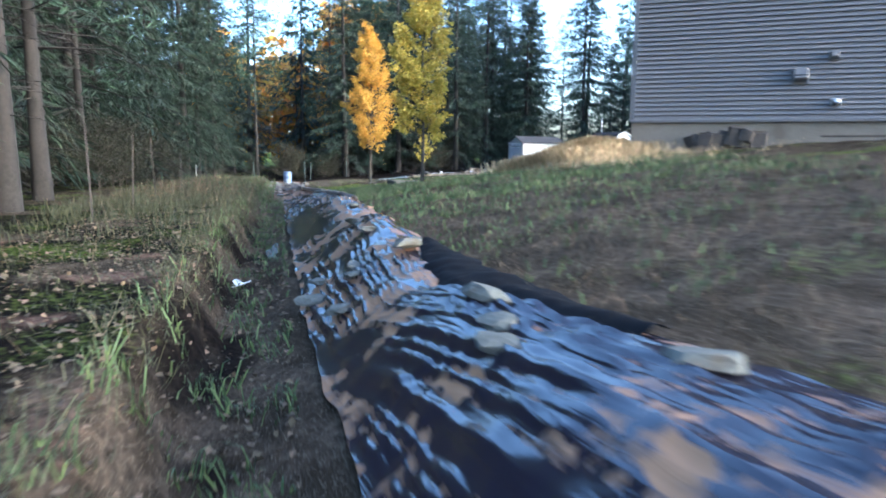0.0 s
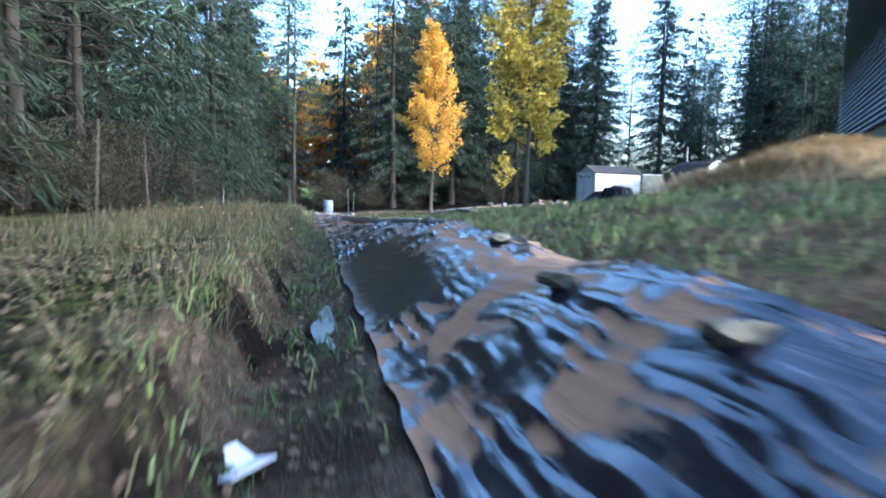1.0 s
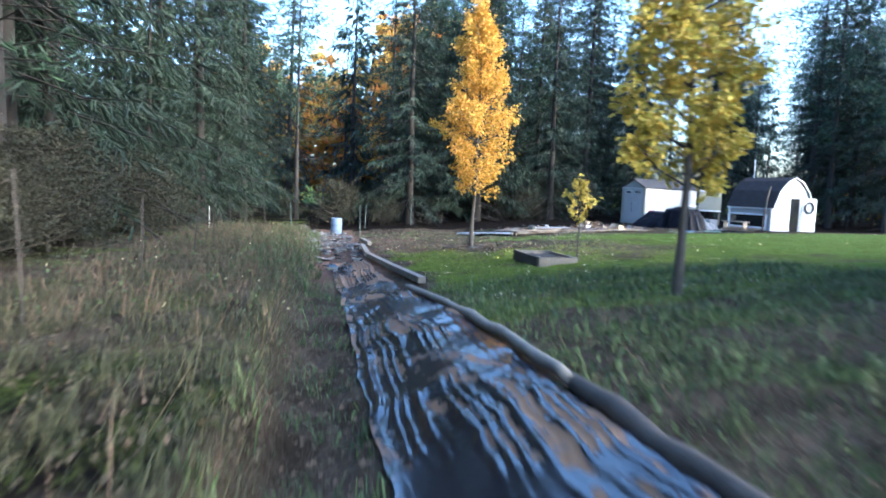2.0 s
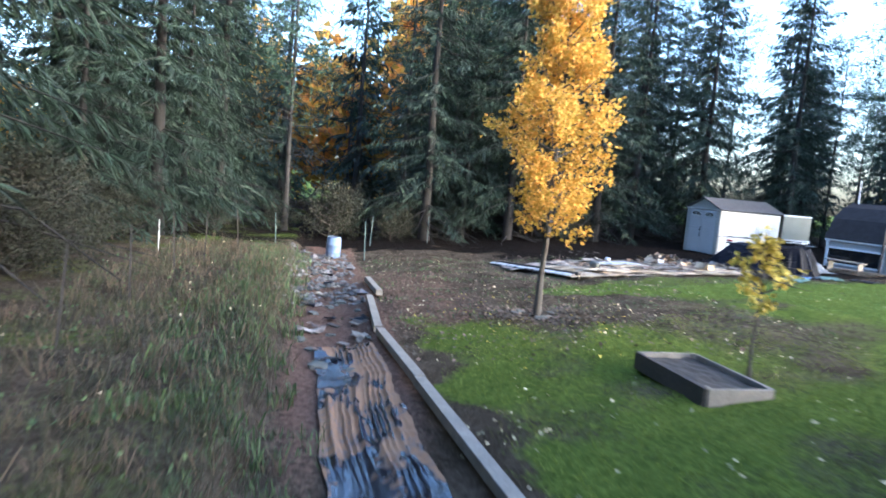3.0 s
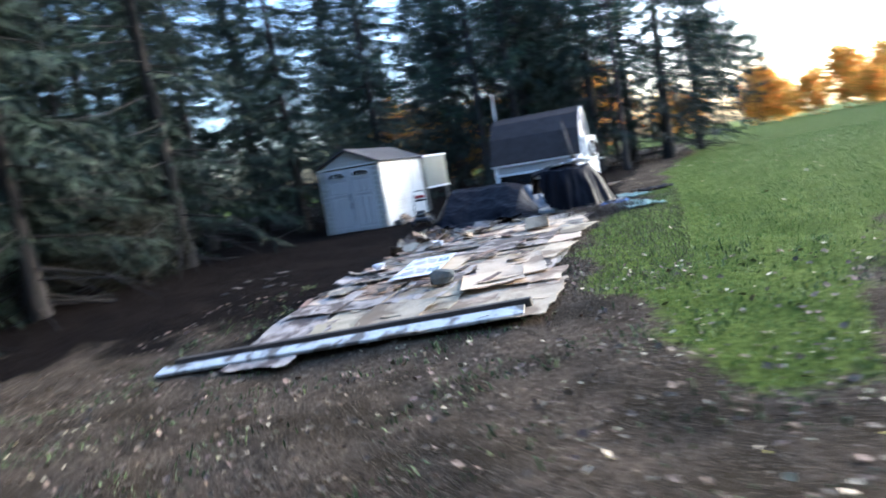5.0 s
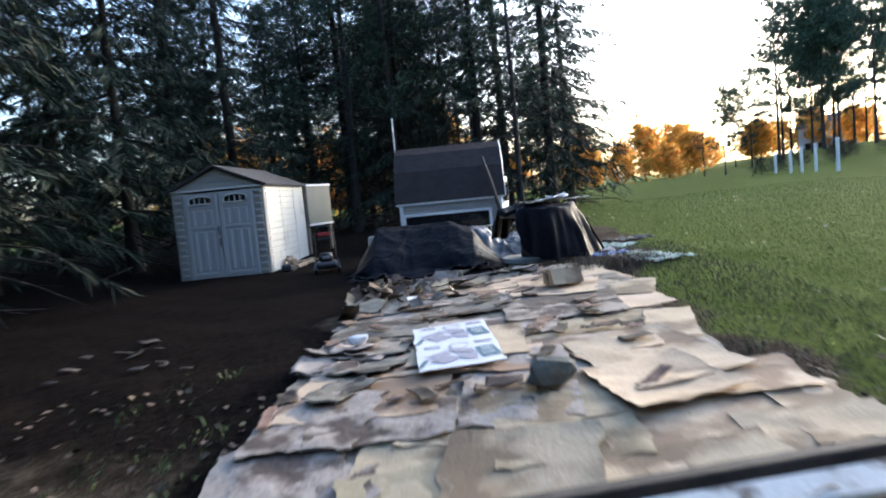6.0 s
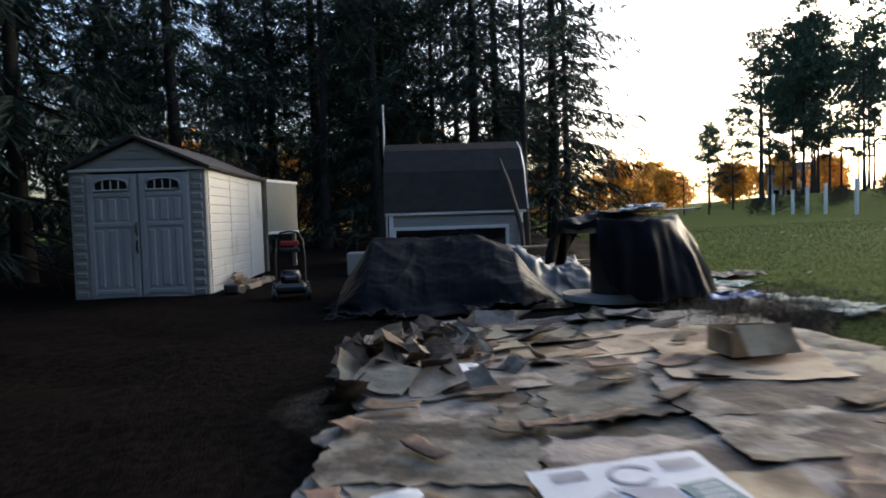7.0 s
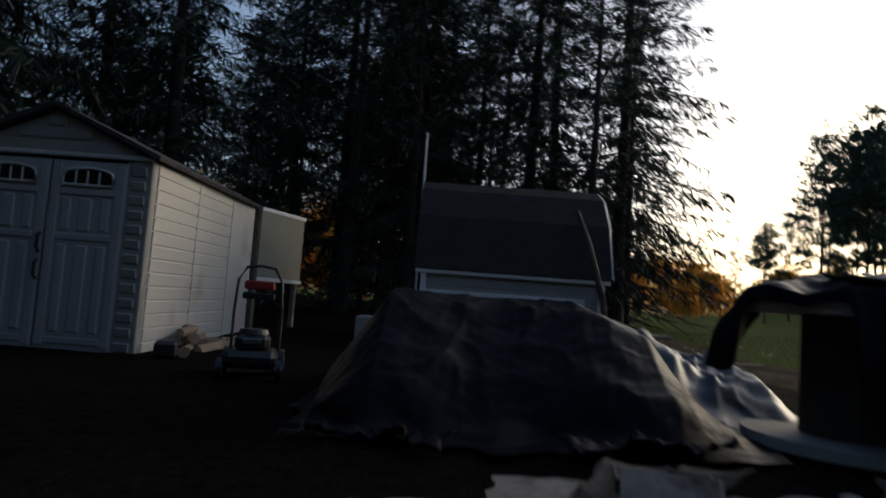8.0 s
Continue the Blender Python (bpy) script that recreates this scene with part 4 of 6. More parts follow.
def conifer_parts(seed, h, kind):
    """The wood and the needles of a spruce or a pine, as two meshes."""
    r = np.random.RandomState(seed)
    bend = np.cumsum(r.normal(0, 0.05, 9))
    zs = np.linspace(0, h, 9)
    r0 = (0.011 if kind in ("spruce", "far") else 0.007) * h + 0.025
    trunk = [(bend[i] * 0.5, bend[-i - 1] * 0.3, z, r0 * (1 - 0.93 * z / h) * (1.35 if i == 0 else 1)) for i, z in enumerate(zs)]
    axis = lambda z: np.array([np.interp(z, zs, [p[0] for p in trunk]), np.interp(z, zs, [p[1] for p in trunk]), z])
    limbs, at, way, ln, wd = [], [], [], [], []
    spiky = kind in ("spruce", "far")
    if kind == "spruce":
        first, rows, per = 0.035 * h, 31, 8
    elif kind == "far":
        first, rows, per = 0.05 * h, 16, 5
    else:
        first, rows, per = (0.2 if kind == "pine" else 0.28) * h, 24, 5
    for k in range(rows):
        f = k / rows
        z = first + (h - first) * f**0.93
        for j in range(per):
            a = r.uniform(0, 2 * np.pi)
            out = np.array([np.cos(a), np.sin(a), 0])
            z = first + (h - first) * f**0.93 + r.uniform(-0.7, 0.7) * (h - first) / rows
            if spiky:
                L = (0.19 * h * (1 - f) ** 0.75 + 0.25) * r.uniform(0.75, 1.15)
                mid = axis(z) + out * L * 0.55 + [0, 0, -r.uniform(0.05, 0.22) * L]
                tip = axis(z) + out * L + [0, 0, -r.uniform(0.2, 0.5) * L * (1 - f) + 0.05]
                dead = f < 0.035
            else:
                dead = f < (0.25 if kind == "pine" else 0.4) and r.rand() < 0.7
                L = (0.135 * h * np.sin(np.pi * min(0.97, 0.25 + 0.72 * f)) ** 0.6 + 0.3) * r.uniform(0.7, 1.3)
                mid = axis(z) + out * L * 0.55 + [0, 0, 0.02 * L]
                tip = axis(z) + out * L + [0, 0, (-0.25 if dead else 0.15) * L]
            base = axis(z)
            rr = 0.012 + 0.006 * L
            if j % 2 == 0 or dead:
                limbs.append([(*base, rr), (*mid, rr * 0.6), (*tip, 0.004)])
            if dead:
                continue
            n = int((54 if kind == "spruce" else 16 if kind == "far" else 66) * (0.4 + 0.6 * (1 - f)))
            t = r.uniform(0.08 if spiky else 0.3, 1.0, n)[:, None]
            p = np.where(t < 0.55, base + (mid - base) * t / 0.55, mid + (tip - mid) * (t - 0.55) / 0.45)
            side = np.array([-out[1], out[0], 0])
            sgn = r.choice([-1, 1], n)[:, None]
            if spiky:
                w = out * r.uniform(0.3, 0.9, (n, 1)) + side * sgn * r.uniform(0.3, 1.0, (n, 1)) + np.array([0, 0, -1]) * r.uniform(0.2, 1.3, (n, 1))
                at.append(p), way.append(w), ln.append(r.uniform(0.28, 0.62, n) * (0.6 + 0.5 * (1 - f)) * (2.0 if kind == "far" else 1)), wd.append(r.uniform(0.03, 0.07, n) * (4.0 if kind == "far" else 1))
            else:
                w = r.normal(size=(n, 3)) + out * 0.7 + [0, 0, 0.4]
                tuft = r.normal(0, 0.26, (6, 3)) * [1, 1, 0.6]
                at.append(p + tuft[r.randint(0, 6, n)] + r.normal(0, 0.1, (n, 3))), way.append(w), ln.append(r.uniform(0.25, 0.5, n) * (1.5 if kind == "high" else 1)), wd.append(r.uniform(0.03, 0.08, n) * (2.6 if kind == "high" else 1))
    if kind == "pine":
        for z in r.uniform(0.06, 0.25, 20) * h:
            a = r.uniform(0, 2 * np.pi)
            out, L = np.array([np.cos(a), np.sin(a), 0]), r.uniform(0.5, 1.8)
            limbs.append([(*axis(z), 0.014), (*(axis(z) + out * L * 0.5 + [0, 0, -0.06]), 0.008), (*(axis(z) + out * L + [0, 0, -0.25 * L]), 0.003)])
    at, way, ln, wd = np.concatenate(at), np.concatenate(way), np.concatenate(ln), np.concatenate(wd)
    bark, leaf = (M["bark"], M["needles"]) if spiky else (M["bark_pine"], M["needles_pine"])
    return wood_mesh(trunk, limbs, 9, 3, bark), fast_mesh("crown", *cards(at, way, ln, wd, r), leaf)


def conifer(seed, h, kind, label):
    t = root("spruce_tree" if kind in ("spruce", "far") else "pine_tree", Matrix.Identity(4), label, "tree")
    for name, me in zip(("trunk", "crown"), conifer_parts(seed, h, kind)):
        part(name, me, None, t)
    return t


SPRUCES = [conifer(11 + i, h, "spruce", "tall dark green spruce with drooping branches at the wood's edge") for i, h in enumerate((17.0, 14.0, 19.0))]
PINES = [conifer(31 + i, h, "pine", "tall slender pine with bare lower trunk and dead twigs") for i, h in enumerate((17.0, 15.0, 19.5))]
TALL = [conifer(51 + i, h, "high", "tall pine with a long bare trunk and high crown") for i, h in enumerate((18.0, 21.0))]
for k, t in enumerate(SPRUCES + PINES + TALL):
    t["group"] = "trees of the wood"
PLACES = []
SKY_OPEN = (16.0, 26.0)


def plant(kinds, x, y, rnd, scale=None, low=0.1):
    if any((x - a) ** 2 + (y - b) ** 2 < 1.5**2 for a, b in PLACES):
        return
    PLACES.append((x, y))
    k = rnd.choice(kinds)
    sc = scale or rnd.uniform(0.8, 1.15)
    m = pose(x, y, gz(x, y) - low, 0, 0, rnd.uniform(0, 360))
    # a narrow gap through the wood, and taller trees along the strip
    if -30 < x < -4 and abs(y + 14.9 + 0.06 * (x + 10)) < 1.9:
        return
    along, beside = to_sd(x, y)
    if 7 < along < 25 and -7.4 < beside < 0:
        return
    if x > 6 and y < -20:
        sc *= 1.25
    # only low growth towards the bright opening of the sky
    if y > 22 and 8 < math.degrees(math.atan2(x - 8.0, y + 18.0)) < 16:
        return
    if y > 15 and SKY_OPEN[0] < math.degrees(math.atan2(x - 4.0, y + 13.0)) < SKY_OPEN[1]:
        sc *= 0.62
    if not k.get("used"):
        k["used"] = 1
        k.matrix_world = m @ Matrix.Scale(sc, 4)
    else:
        o = copy_thing(k, m)
        o.scale = (sc, sc, sc)
    return


def forest():
    rnd = random.Random(12)
    # fixed big ones that the camera sees clearly
    for x, y, k, sc in ((-6.0, -11.5, 0, 1.05), (-5.2, -7.6, 1, 1.1), (-7.5, -20.4, 2, 0.95), (8.2, 13.5, 2, 1.0), (5.2, 12.0, 0, 1.0), (2.0, 13.0, 1, 1.1), (-4.6, 3.0, 1, 1.05), (-3.2, 7.4, 0, 0.95), (-5.0, -3.0, 0, 1.0), (-7.0, 0.6, 2, 0.9), (-7.8, 5.2, 1, 1.1), (-8.4, -2.2, 2, 0.9), (-6.2, 10.0, 0, 1.0), (9.6, 18.0, 1, 1.0)):
        plant([SPRUCES[k]], x, y, rnd, sc)
    for s, d, k, sc in ((3.2, -5.2, 0, 1.0), (6.5, -5.6, 1, 1.1), (5.0, -6.8, 2, 1.0), (9.5, -7.6, 0, 0.95), (1.0, -6.2, 1, 1.0), (13.5, -7.8, 2, 1.0), (-2.0, -5.8, 0, 1.0)):
        plant([PINES[k]], *from_sd(s, d), rnd, sc)
    for _ in range(46):
        plant(PINES + PINES + SPRUCES[:2], *from_sd(rnd.uniform(-8, 34), -rnd.uniform(5.5, 20)), rnd)
    for _ in range(10):
        plant(SPRUCES, *from_sd(rnd.uniform(14, 36), -rnd.uniform(5.0, 9)), rnd)
    for k in range(11):
        plant(SPRUCES + PINES, rnd.uniform(-9, -6), -24 + k * 2.0 + rnd.uniform(-0.8, 0.8), rnd, rnd.uniform(0.75, 1.05))
    for _ in range(9):
        plant(SPRUCES + PINES, rnd.uniform(-20, -9.5), rnd.uniform(-7, 9), rnd, rnd.uniform(0.9, 1.15))
    for _ in range(36):
        plant(SPRUCES + PINES, rnd.uniform(-24, -9.5), rnd.uniform(-22, 12), rnd)
    for _ in range(38):
        x, y = rnd.uniform(-18, 7), rnd.uniform(9.5, 30)
        plant(PINES + PINES + SPRUCES[:1], x, y, rnd, rnd.uniform(0.7, 0.9) if -12 < x < -1 else None)
    for _ in range(4):
        plant(SPRUCES, rnd.uniform(-8, 4), rnd.uniform(12, 20), rnd, 0.8)
    for x, y, k in ((-0.6, 14.5, 2), (1.4, 17.5, 0), (3.6, 15.5, 2), (4.8, 19.0, 1), (-2.6, 17.0, 0), (6.4, 16.4, 2)):
        plant([SPRUCES[k]], x, y, rnd, 1.0)
    # thinner stand beyond the hill
    for _ in range(15):
        plant(TALL + PINES[:1], rnd.uniform(12, 34), rnd.uniform(44, 78), rnd, rnd.uniform(0.6, 0.9))
    for _ in range(15):
        plant(TALL + PINES[:1], rnd.uniform(34, 64), rnd.uniform(34, 66), rnd, rnd.uniform(0.8, 1.1))
    # unseen trees added in the east to close in and shade the yard
    for _ in range(16):
        plant(TALL + SPRUCES, rnd.uniform(46, 75), rnd.uniform(-40, 30), rnd, rnd.uniform(0.7, 1))
    own = random.Random(64)
    for _ in range(26):
        plant(PINES + SPRUCES[:2], *from_sd(own.uniform(-10, 22), -own.uniform(6.5, 16)), own, own.uniform(0.9, 1.2))
    for _ in range(60):
        plant(SPRUCES + PINES, *from_sd(own.uniform(5, 36), -own.uniform(9, 20)), own, own.uniform(0.9, 1.15))
    for _ in range(34):
        plant(SPRUCES, *from_sd(own.uniform(-4, 22), -own.uniform(9, 15)), own, own.uniform(0.9, 1.15))
    for _ in range(14):
        plant(TALL + PINES[:1], own.uniform(20, 60), own.uniform(50, 80), own, own.uniform(0.7, 1.0))


def backdrop_woods():
    rnd = random.Random(99)
    kinds = [conifer(71 + i, h, "far", "dense dark conifer deep in the wood") for i, h in enumerate((16.0, 18.5))]
    for k in kinds:
        k["group"] = "trees of the wood"
    for _ in range(95):
        z = rnd.random()
        if z < 0.45:
            x, y = from_sd(rnd.uniform(-10, 60), -rnd.uniform(18, 34))
        elif z < 0.86:
            x, y = rnd.uniform(-40, -20), rnd.uniform(-34, 26)
        else:
            x, y = rnd.uniform(-30, 6), rnd.uniform(26, 42)
        plant(kinds, x, y, rnd, None, 0.3)
    for _ in range(46):
        plant(kinds, *from_sd(rnd.uniform(6, 42), -rnd.uniform(13, 24)), rnd, rnd.uniform(1.0, 1.3), 0.3)


def leafy(name, seed, h, crown_from, radius, n_limbs, n_leaves, size, leaf, bark, label, columnar=True):
    """A broadleaf tree: tapered trunk, rising limbs, and a crown of many separate leaves."""
    r = np.random.RandomState(seed)
    zs = np.linspace(0, h, 10)
    wob = np.cumsum(r.normal(0, 0.02, 10))
    r0 = 0.0062 * h + 0.012
    trunk = [(wob[i], wob[-i - 1] * 0.6, z, r0 * (1 - 0.95 * z / h) * (1.4 if i == 0 else 1)) for i, z in enumerate(zs)]
    limbs, at, way = [], [], []
    prof = lambda f: radius * np.interp(f, [0, 0.12, 0.3, 0.55, 0.8, 1.0], [0.6, 0.95, 1.0, 0.78, 0.45, 0.12])
    per = n_leaves // n_limbs
    for k in range(n_limbs):
        f = (k + r.rand()) / n_limbs
        z = crown_from * 0.85 + (h - crown_from) * f * 0.93
        a = k * 2.4 + r.uniform(-0.4, 0.4)
        L = prof(f) * r.uniform(0.6, 1.25)
        rise = L * (0.75 if columnar else 0.45)
        b = np.array([np.interp(z, zs, [p[0] for p in trunk]), 0, z])
        out = np.array([np.cos(a), np.sin(a), 0])
        mid, tip = b + out * L * 0.5 + [0, 0, rise * 0.35], b + out * L + [0, 0, rise]
        limbs.append([(*b, 0.008 + 0.012 * L), (*mid, 0.012), (*tip, 0.004)])
        for _ in range(3):
            t = r.uniform(0.3, 0.9)
            q = b + (tip - b) * t
            limbs.append([(*q, 0.008), *[(*(q + r.normal(0, 0.16, 3) + out * 0.18 + [0, 0, 0.12]), 0.003)]])
        t = r.uniform(0.2, 1.05, per)[:, None]
        clump = r.normal(0, 1, (4, 3)) * 0.16 * radius
        p = b + (tip - b) * np.sqrt(t) + clump[r.randint(0, 4, per)] + r.normal(0, 0.07 * radius, (per, 3))
        at.append(p), way.append(r.normal(size=(per, 3)) + [0, 0, -0.6] + out * 0.5)
    at, way = np.concatenate(at), np.concatenate(way)
    t = root(name, Matrix.Identity(4), label, "tree")
    part("trunk", wood_mesh(trunk, limbs, 10, 4, M[bark]), None, t)
    V, F = cards(at, way, r.uniform(0.7, 1.3, len(at)) * size, r.uniform(0.7, 1.1, len(at)) * size * 0.85, r)
    part("crown", fast_mesh("crown", V, F, M[leaf]), None, t, "")
    return t


forest()
backdrop_woods()
maple = leafy("maple_tree", 5, 7.6, 1.8, 1.0, 56, 13000, 0.085, "maple_orange", "bark_maple", "young maple with dense orange-yellow autumn leaves")
maple.matrix_world = pose(11.4, -15.2, gz(11.4, -15.2) - 0.03, 0, 0, 40)
maple2 = leafy("maple_tree", 6, 7.2, 1.55, 0.86, 54, 13000, 0.09, "maple_yellow", "bark_maple", "slim young maple with yellow-green autumn leaves")
maple2.matrix_world = pose(22.5, -17.1, gz(22.5, -17.1) - 0.03, 0, 0, 100)
sapling = leafy("sapling", 7, 2.2, 1.1, 0.4, 14, 420, 0.085, "maple_yellow", "bark_maple", "small sapling with yellow-green leaves")
sapling.matrix_world = pose(15.6, -14.2, gz(15.6, -14.2) - 0.02)
# far trees with the low sun's orange put into their leaf colour
far_tree = leafy("autumn_tree", 9, 6.5, 0.8, 2.6, 40, 1700, 0.5, "autumn", "bark", "far leafy tree coloured orange for low sunlight", False)
far_tree["group"] = "autumn trees beyond the hill"
rnd = random.Random(17)
first = True
for _ in range(46):
    zone = rnd.random()
    if zone < 0.55:
        x, y = rnd.uniform(8, 70), rnd.uniform(62, 90)
    elif zone < 0.92:
        x, y = rnd.uniform(-22, 6), rnd.uniform(34, 48)
    else:
        x, y = rnd.uniform(-48, -28), rnd.uniform(-34, 12)
    m = pose(x, y, gz(x, y) - 0.1, 0, 0, rnd.uniform(0, 360))
    sc = rnd.uniform(0.6, 1.25)
    o = far_tree if first else copy_thing(far_tree, m)
    o.matrix_world = m @ Matrix.Scale(sc, 4)
    first = False
# larger orange ones, for sunlit treetops seen through the gap
for x, y, sc in ((-34, -11.0, 1.9), (-38, -16.5, 2.0), (-30, -3.0, 2.7)):
    o = copy_thing(far_tree, Matrix.Identity(4))
    o.matrix_world = pose(x, y, gz(x, y), 0, 0, 50 * sc) @ Matrix.Scale(sc, 4)
shrub = leafy("shrub", 15, 2.2, 0.15, 1.2, 34, 2900, 0.075, "shrub", "twig", "tangled brown-green shrub at the wood's edge", False)
shrub["group"] = "undergrowth shrubs"
first = True
for _ in range(60):
    if rnd.random() < 0.6:
        x, y = from_sd(rnd.uniform(12, 36), -rnd.uniform(5.5, 9))
    else:
        x, y = rnd.uniform(-9, -4.5), rnd.uniform(-22, -2)
    m = pose(x, y, gz(x, y) - 0.05, 0, 0, rnd.uniform(0, 360))
    o = shrub if first else copy_thing(shrub, m)
    o.matrix_world = m @ Matrix.Scale(rnd.uniform(0.6, 1.2), 4)
    first = False


# ---- grass, weeds, straw and fallen leaves ----
def blades(name, x, y, height, width, lean, mat, label, category, rng, up=0.0):
    n = len(x)
    z = ground_z(x, y) - 0.01 + up
    a = rng.uniform(0, 2 * np.pi, n)
    side = np.stack([np.cos(a), np.sin(a), 0 * a], 1)
    b = rng.uniform(0, 2 * np.pi, n)
    tilt = np.stack([np.cos(b), np.sin(b), 0 * b], 1) * (lean * rng.uniform(0.2, 1.0, n) * height)[:, None]
    base = np.stack([x, y, z], 1)
    mid = base + tilt * 0.35 + np.stack([0 * z, 0 * z, height * 0.6], 1)
    tip = base + tilt + np.stack([0 * z, 0 * z, height * np.clip(1 - 0.3 * lean, 0.3, 1)], 1)
    w = (side.T * width).T
    V = np.stack([base - w / 2, base + w / 2, mid + w * 0.4, tip, mid - w * 0.4], 1).reshape(-1, 3)
    i = np.arange(n)[:, None] * 5
    F = np.concatenate([i + [0, 1, 2, 4], i + [4, 2, 3, 3]])
    tri = np.concatenate([i + [0, 1, 2], i + [0, 2, 4], i + [4, 2, 3]])
    ob = new(name, fast_mesh(name, V, tri, M[mat]))
    return tagged(ob, label, category, kind="stuff")


rng = np.random.RandomState(77)


def scatter(n, s0, s1, d0, d1, keep=None):
    s, d = rng.uniform(s0, s1, n), rng.uniform(d0, d1, n)
    x, y = from_sd(s, d)
    if keep is not None:
        k = keep(s, d, x, y) > rng.uniform(0, 1, n)
        x, y = x[k], y[k]
    return x, y


patch = lambda x, y, seed, sc: smooth(waves(x, y, seed, sc, 3), -0.25, 0.45)
x, y = scatter(52000, -9, 31, -4.5, -0.75, lambda s, d, x, y: patch(x, y, 51, 1.5) * smooth(-d, 0.7, 1.3) * np.interp(s, [-9, -4, 0, 3, 8, 11], [0.05, 0.07, 0.3, 1.0, 1.0, 0.6]))
blades("tall_weeds", x, y, (rng.gamma(3.0, 0.075, len(x)) + 0.05) * np.interp(to_sd(x, y)[0], [-5, 1], [0.35, 0.9]), 0.0085 * rng.uniform(0.6, 1.6, len(x)), 1.1, "weeds", "tall green-brown weeds along the wood's edge", "weeds", rng)
x, y = scatter(6000, -9, 31, -4.5, -1.0, lambda s, d, x, y: patch(x, y, 52, 1.3) * np.interp(s, [-9, 5, 10], [0.45, 0.35, 1.0]))
blades("dry_stalks", x, y, (rng.gamma(3.0, 0.09, len(x)) + 0.1) * np.interp(to_sd(x, y)[0], [-5, 1], [0.5, 1.0]), 0.006 * rng.uniform(0.6, 1.4, len(x)), 1.2, "dry_grass", "dry tan stalks among the weeds", "weeds", rng)
x, y = scatter(15000, 8, 31, -4.6, -0.9, lambda s, d, x, y: patch(x, y, 58, 1.2))
blades("pale_weeds", x, y, rng.gamma(3.0, 0.07, len(x)) + 0.06, 0.009 * rng.uniform(0.6, 1.6, len(x)), 1.4, "dry_grass", "pale brown withered weeds beside the strip", "weeds", rng)
x, y = scatter(2600, 8, 31, -4.6, -0.8, lambda s, d, x, y: patch(x, y, 59, 1.0))
n = len(x)
V, F = cards(np.stack([x, y, ground_z(x, y) + rng.uniform(0.08, 0.42, n)], 1), rng.normal(size=(n, 3)), 0.05 * rng.uniform(0.6, 1.5, n), 0.035 * rng.uniform(0.6, 1.4, n), rng)
tagged(new("weed_leaves", fast_mesh("weed_leaves", V, F, M["weeds_green"])), "broad green and yellowing leaves on the weeds", "weeds", kind="stuff")
x, y = scatter(60, 8, 31, -4.6, -0.8)
n = len(x)
V, F = cards(np.stack([x, y, ground_z(x, y) + rng.uniform(0.04, 0.3, n)], 1), rng.normal(size=(n, 3)), 0.055 * rng.uniform(0.6, 1.5, n), 0.04 * rng.uniform(0.6, 1.4, n), rng)
tagged(new("caught_leaves", fast_mesh("caught_leaves", V, F, M["leaf_litter"])), "pale fallen leaves caught in the weeds", "leaves", kind="stuff")
x, y = scatter(7000, -9, 9, -4.2, -0.9, lambda s, d, x, y: patch(x, y, 57, 1.1))
blades("low_grass", x, y, rng.gamma(3.0, 0.03, len(x)) + 0.02, 0.008 * rng.uniform(0.6, 1.5, len(x)), 1.2, "weeds", "low grass growing on the needle-covered bank", "grass", rng)
x, y = scatter(7000, -9, 30, -1.35, -0.8, lambda s, d, x, y: np.interp(s, [-9, -2, 2], [0.25, 0.4, 1.0]))
blades("overhanging_grass", x, y, rng.uniform(0.1, 0.32, len(x)), 0.007 * rng.uniform(0.6, 1.5, len(x)), 1.9, "weeds", "grass hanging over the edge of the ditch", "grass", rng)
x, y = scatter(6500, -9, 15, -1.2, 0.0, lambda s, d, x, y: patch(x, y, 53, 1.0) ** 1.5)
blades("ditch_weeds", x, y, rng.gamma(3.0, 0.035, len(x)) + 0.03, 0.013 * rng.uniform(0.6, 1.6, len(x)), 1.1, "weeds_green", "low green weeds growing in the ditch", "weeds", rng)
x, y = scatter(8000, 14, 31, -2.2, -0.35, lambda s, d, x, y: patch(x, y, 54, 1.4))
blades("bank_weeds", x, y, rng.gamma(3.0, 0.05, len(x)) + 0.04, 0.02 * rng.uniform(0.6, 1.6, len(x)), 0.8, "weeds_green", "leafy green weeds on the low bank", "weeds", rng)
x, y = scatter(70000, 7.0, 21.5, 1.4, 9.5, lambda s, d, x, y: smooth(d + 0.3 * waves(x, y, 3, 3.0, 4), 1.45, 1.9) * smooth(s + waves(x, y, 3, 3.0, 4), 7.0, 9) * smooth(-s + 0.8 * waves(x, y, 3, 3.0, 4), -20.5, -18.5) * smooth(-d + 0.6 * waves(x, y, 3, 3.0, 4), -9.5, -7.5))
blades("lawn_grass", x, y, rng.uniform(0.02, 0.06, len(x)), 0.008, 0.9, "lawn", "short bright green lawn grass", "grass", rng)
n = 56000
x, y = rng.uniform(6.4, 20, n), -13.8 + 28 * rng.uniform(0, 1, n) ** 1.4
wob = waves(x, y, 3, 3.0, 4)
k = smooth(x + 0.4 * wob - 0.1 * (y + 5), 6.7, 7.6) * smooth(y + 0.6 * wob - np.interp(x, [6, 7.6, 8.4, 9.2, 9.9, 11], [-9.5, -11.5, -13.3, -13.3, -9.5, -8.5]), -0.6, 0.6) * (1 - 0.8 * np.exp(-((((x - 12.6) / 3.0) ** 2 + ((y + 11.9) / 1.9) ** 2) ** 2))) > rng.uniform(0, 1, n)
blades("hill_grass", x[k], y[k], rng.uniform(0.025, 0.07, k.sum()), 0.01, 0.8, "hill_lawn", "mown green grass on the rising lawn", "grass", rng)
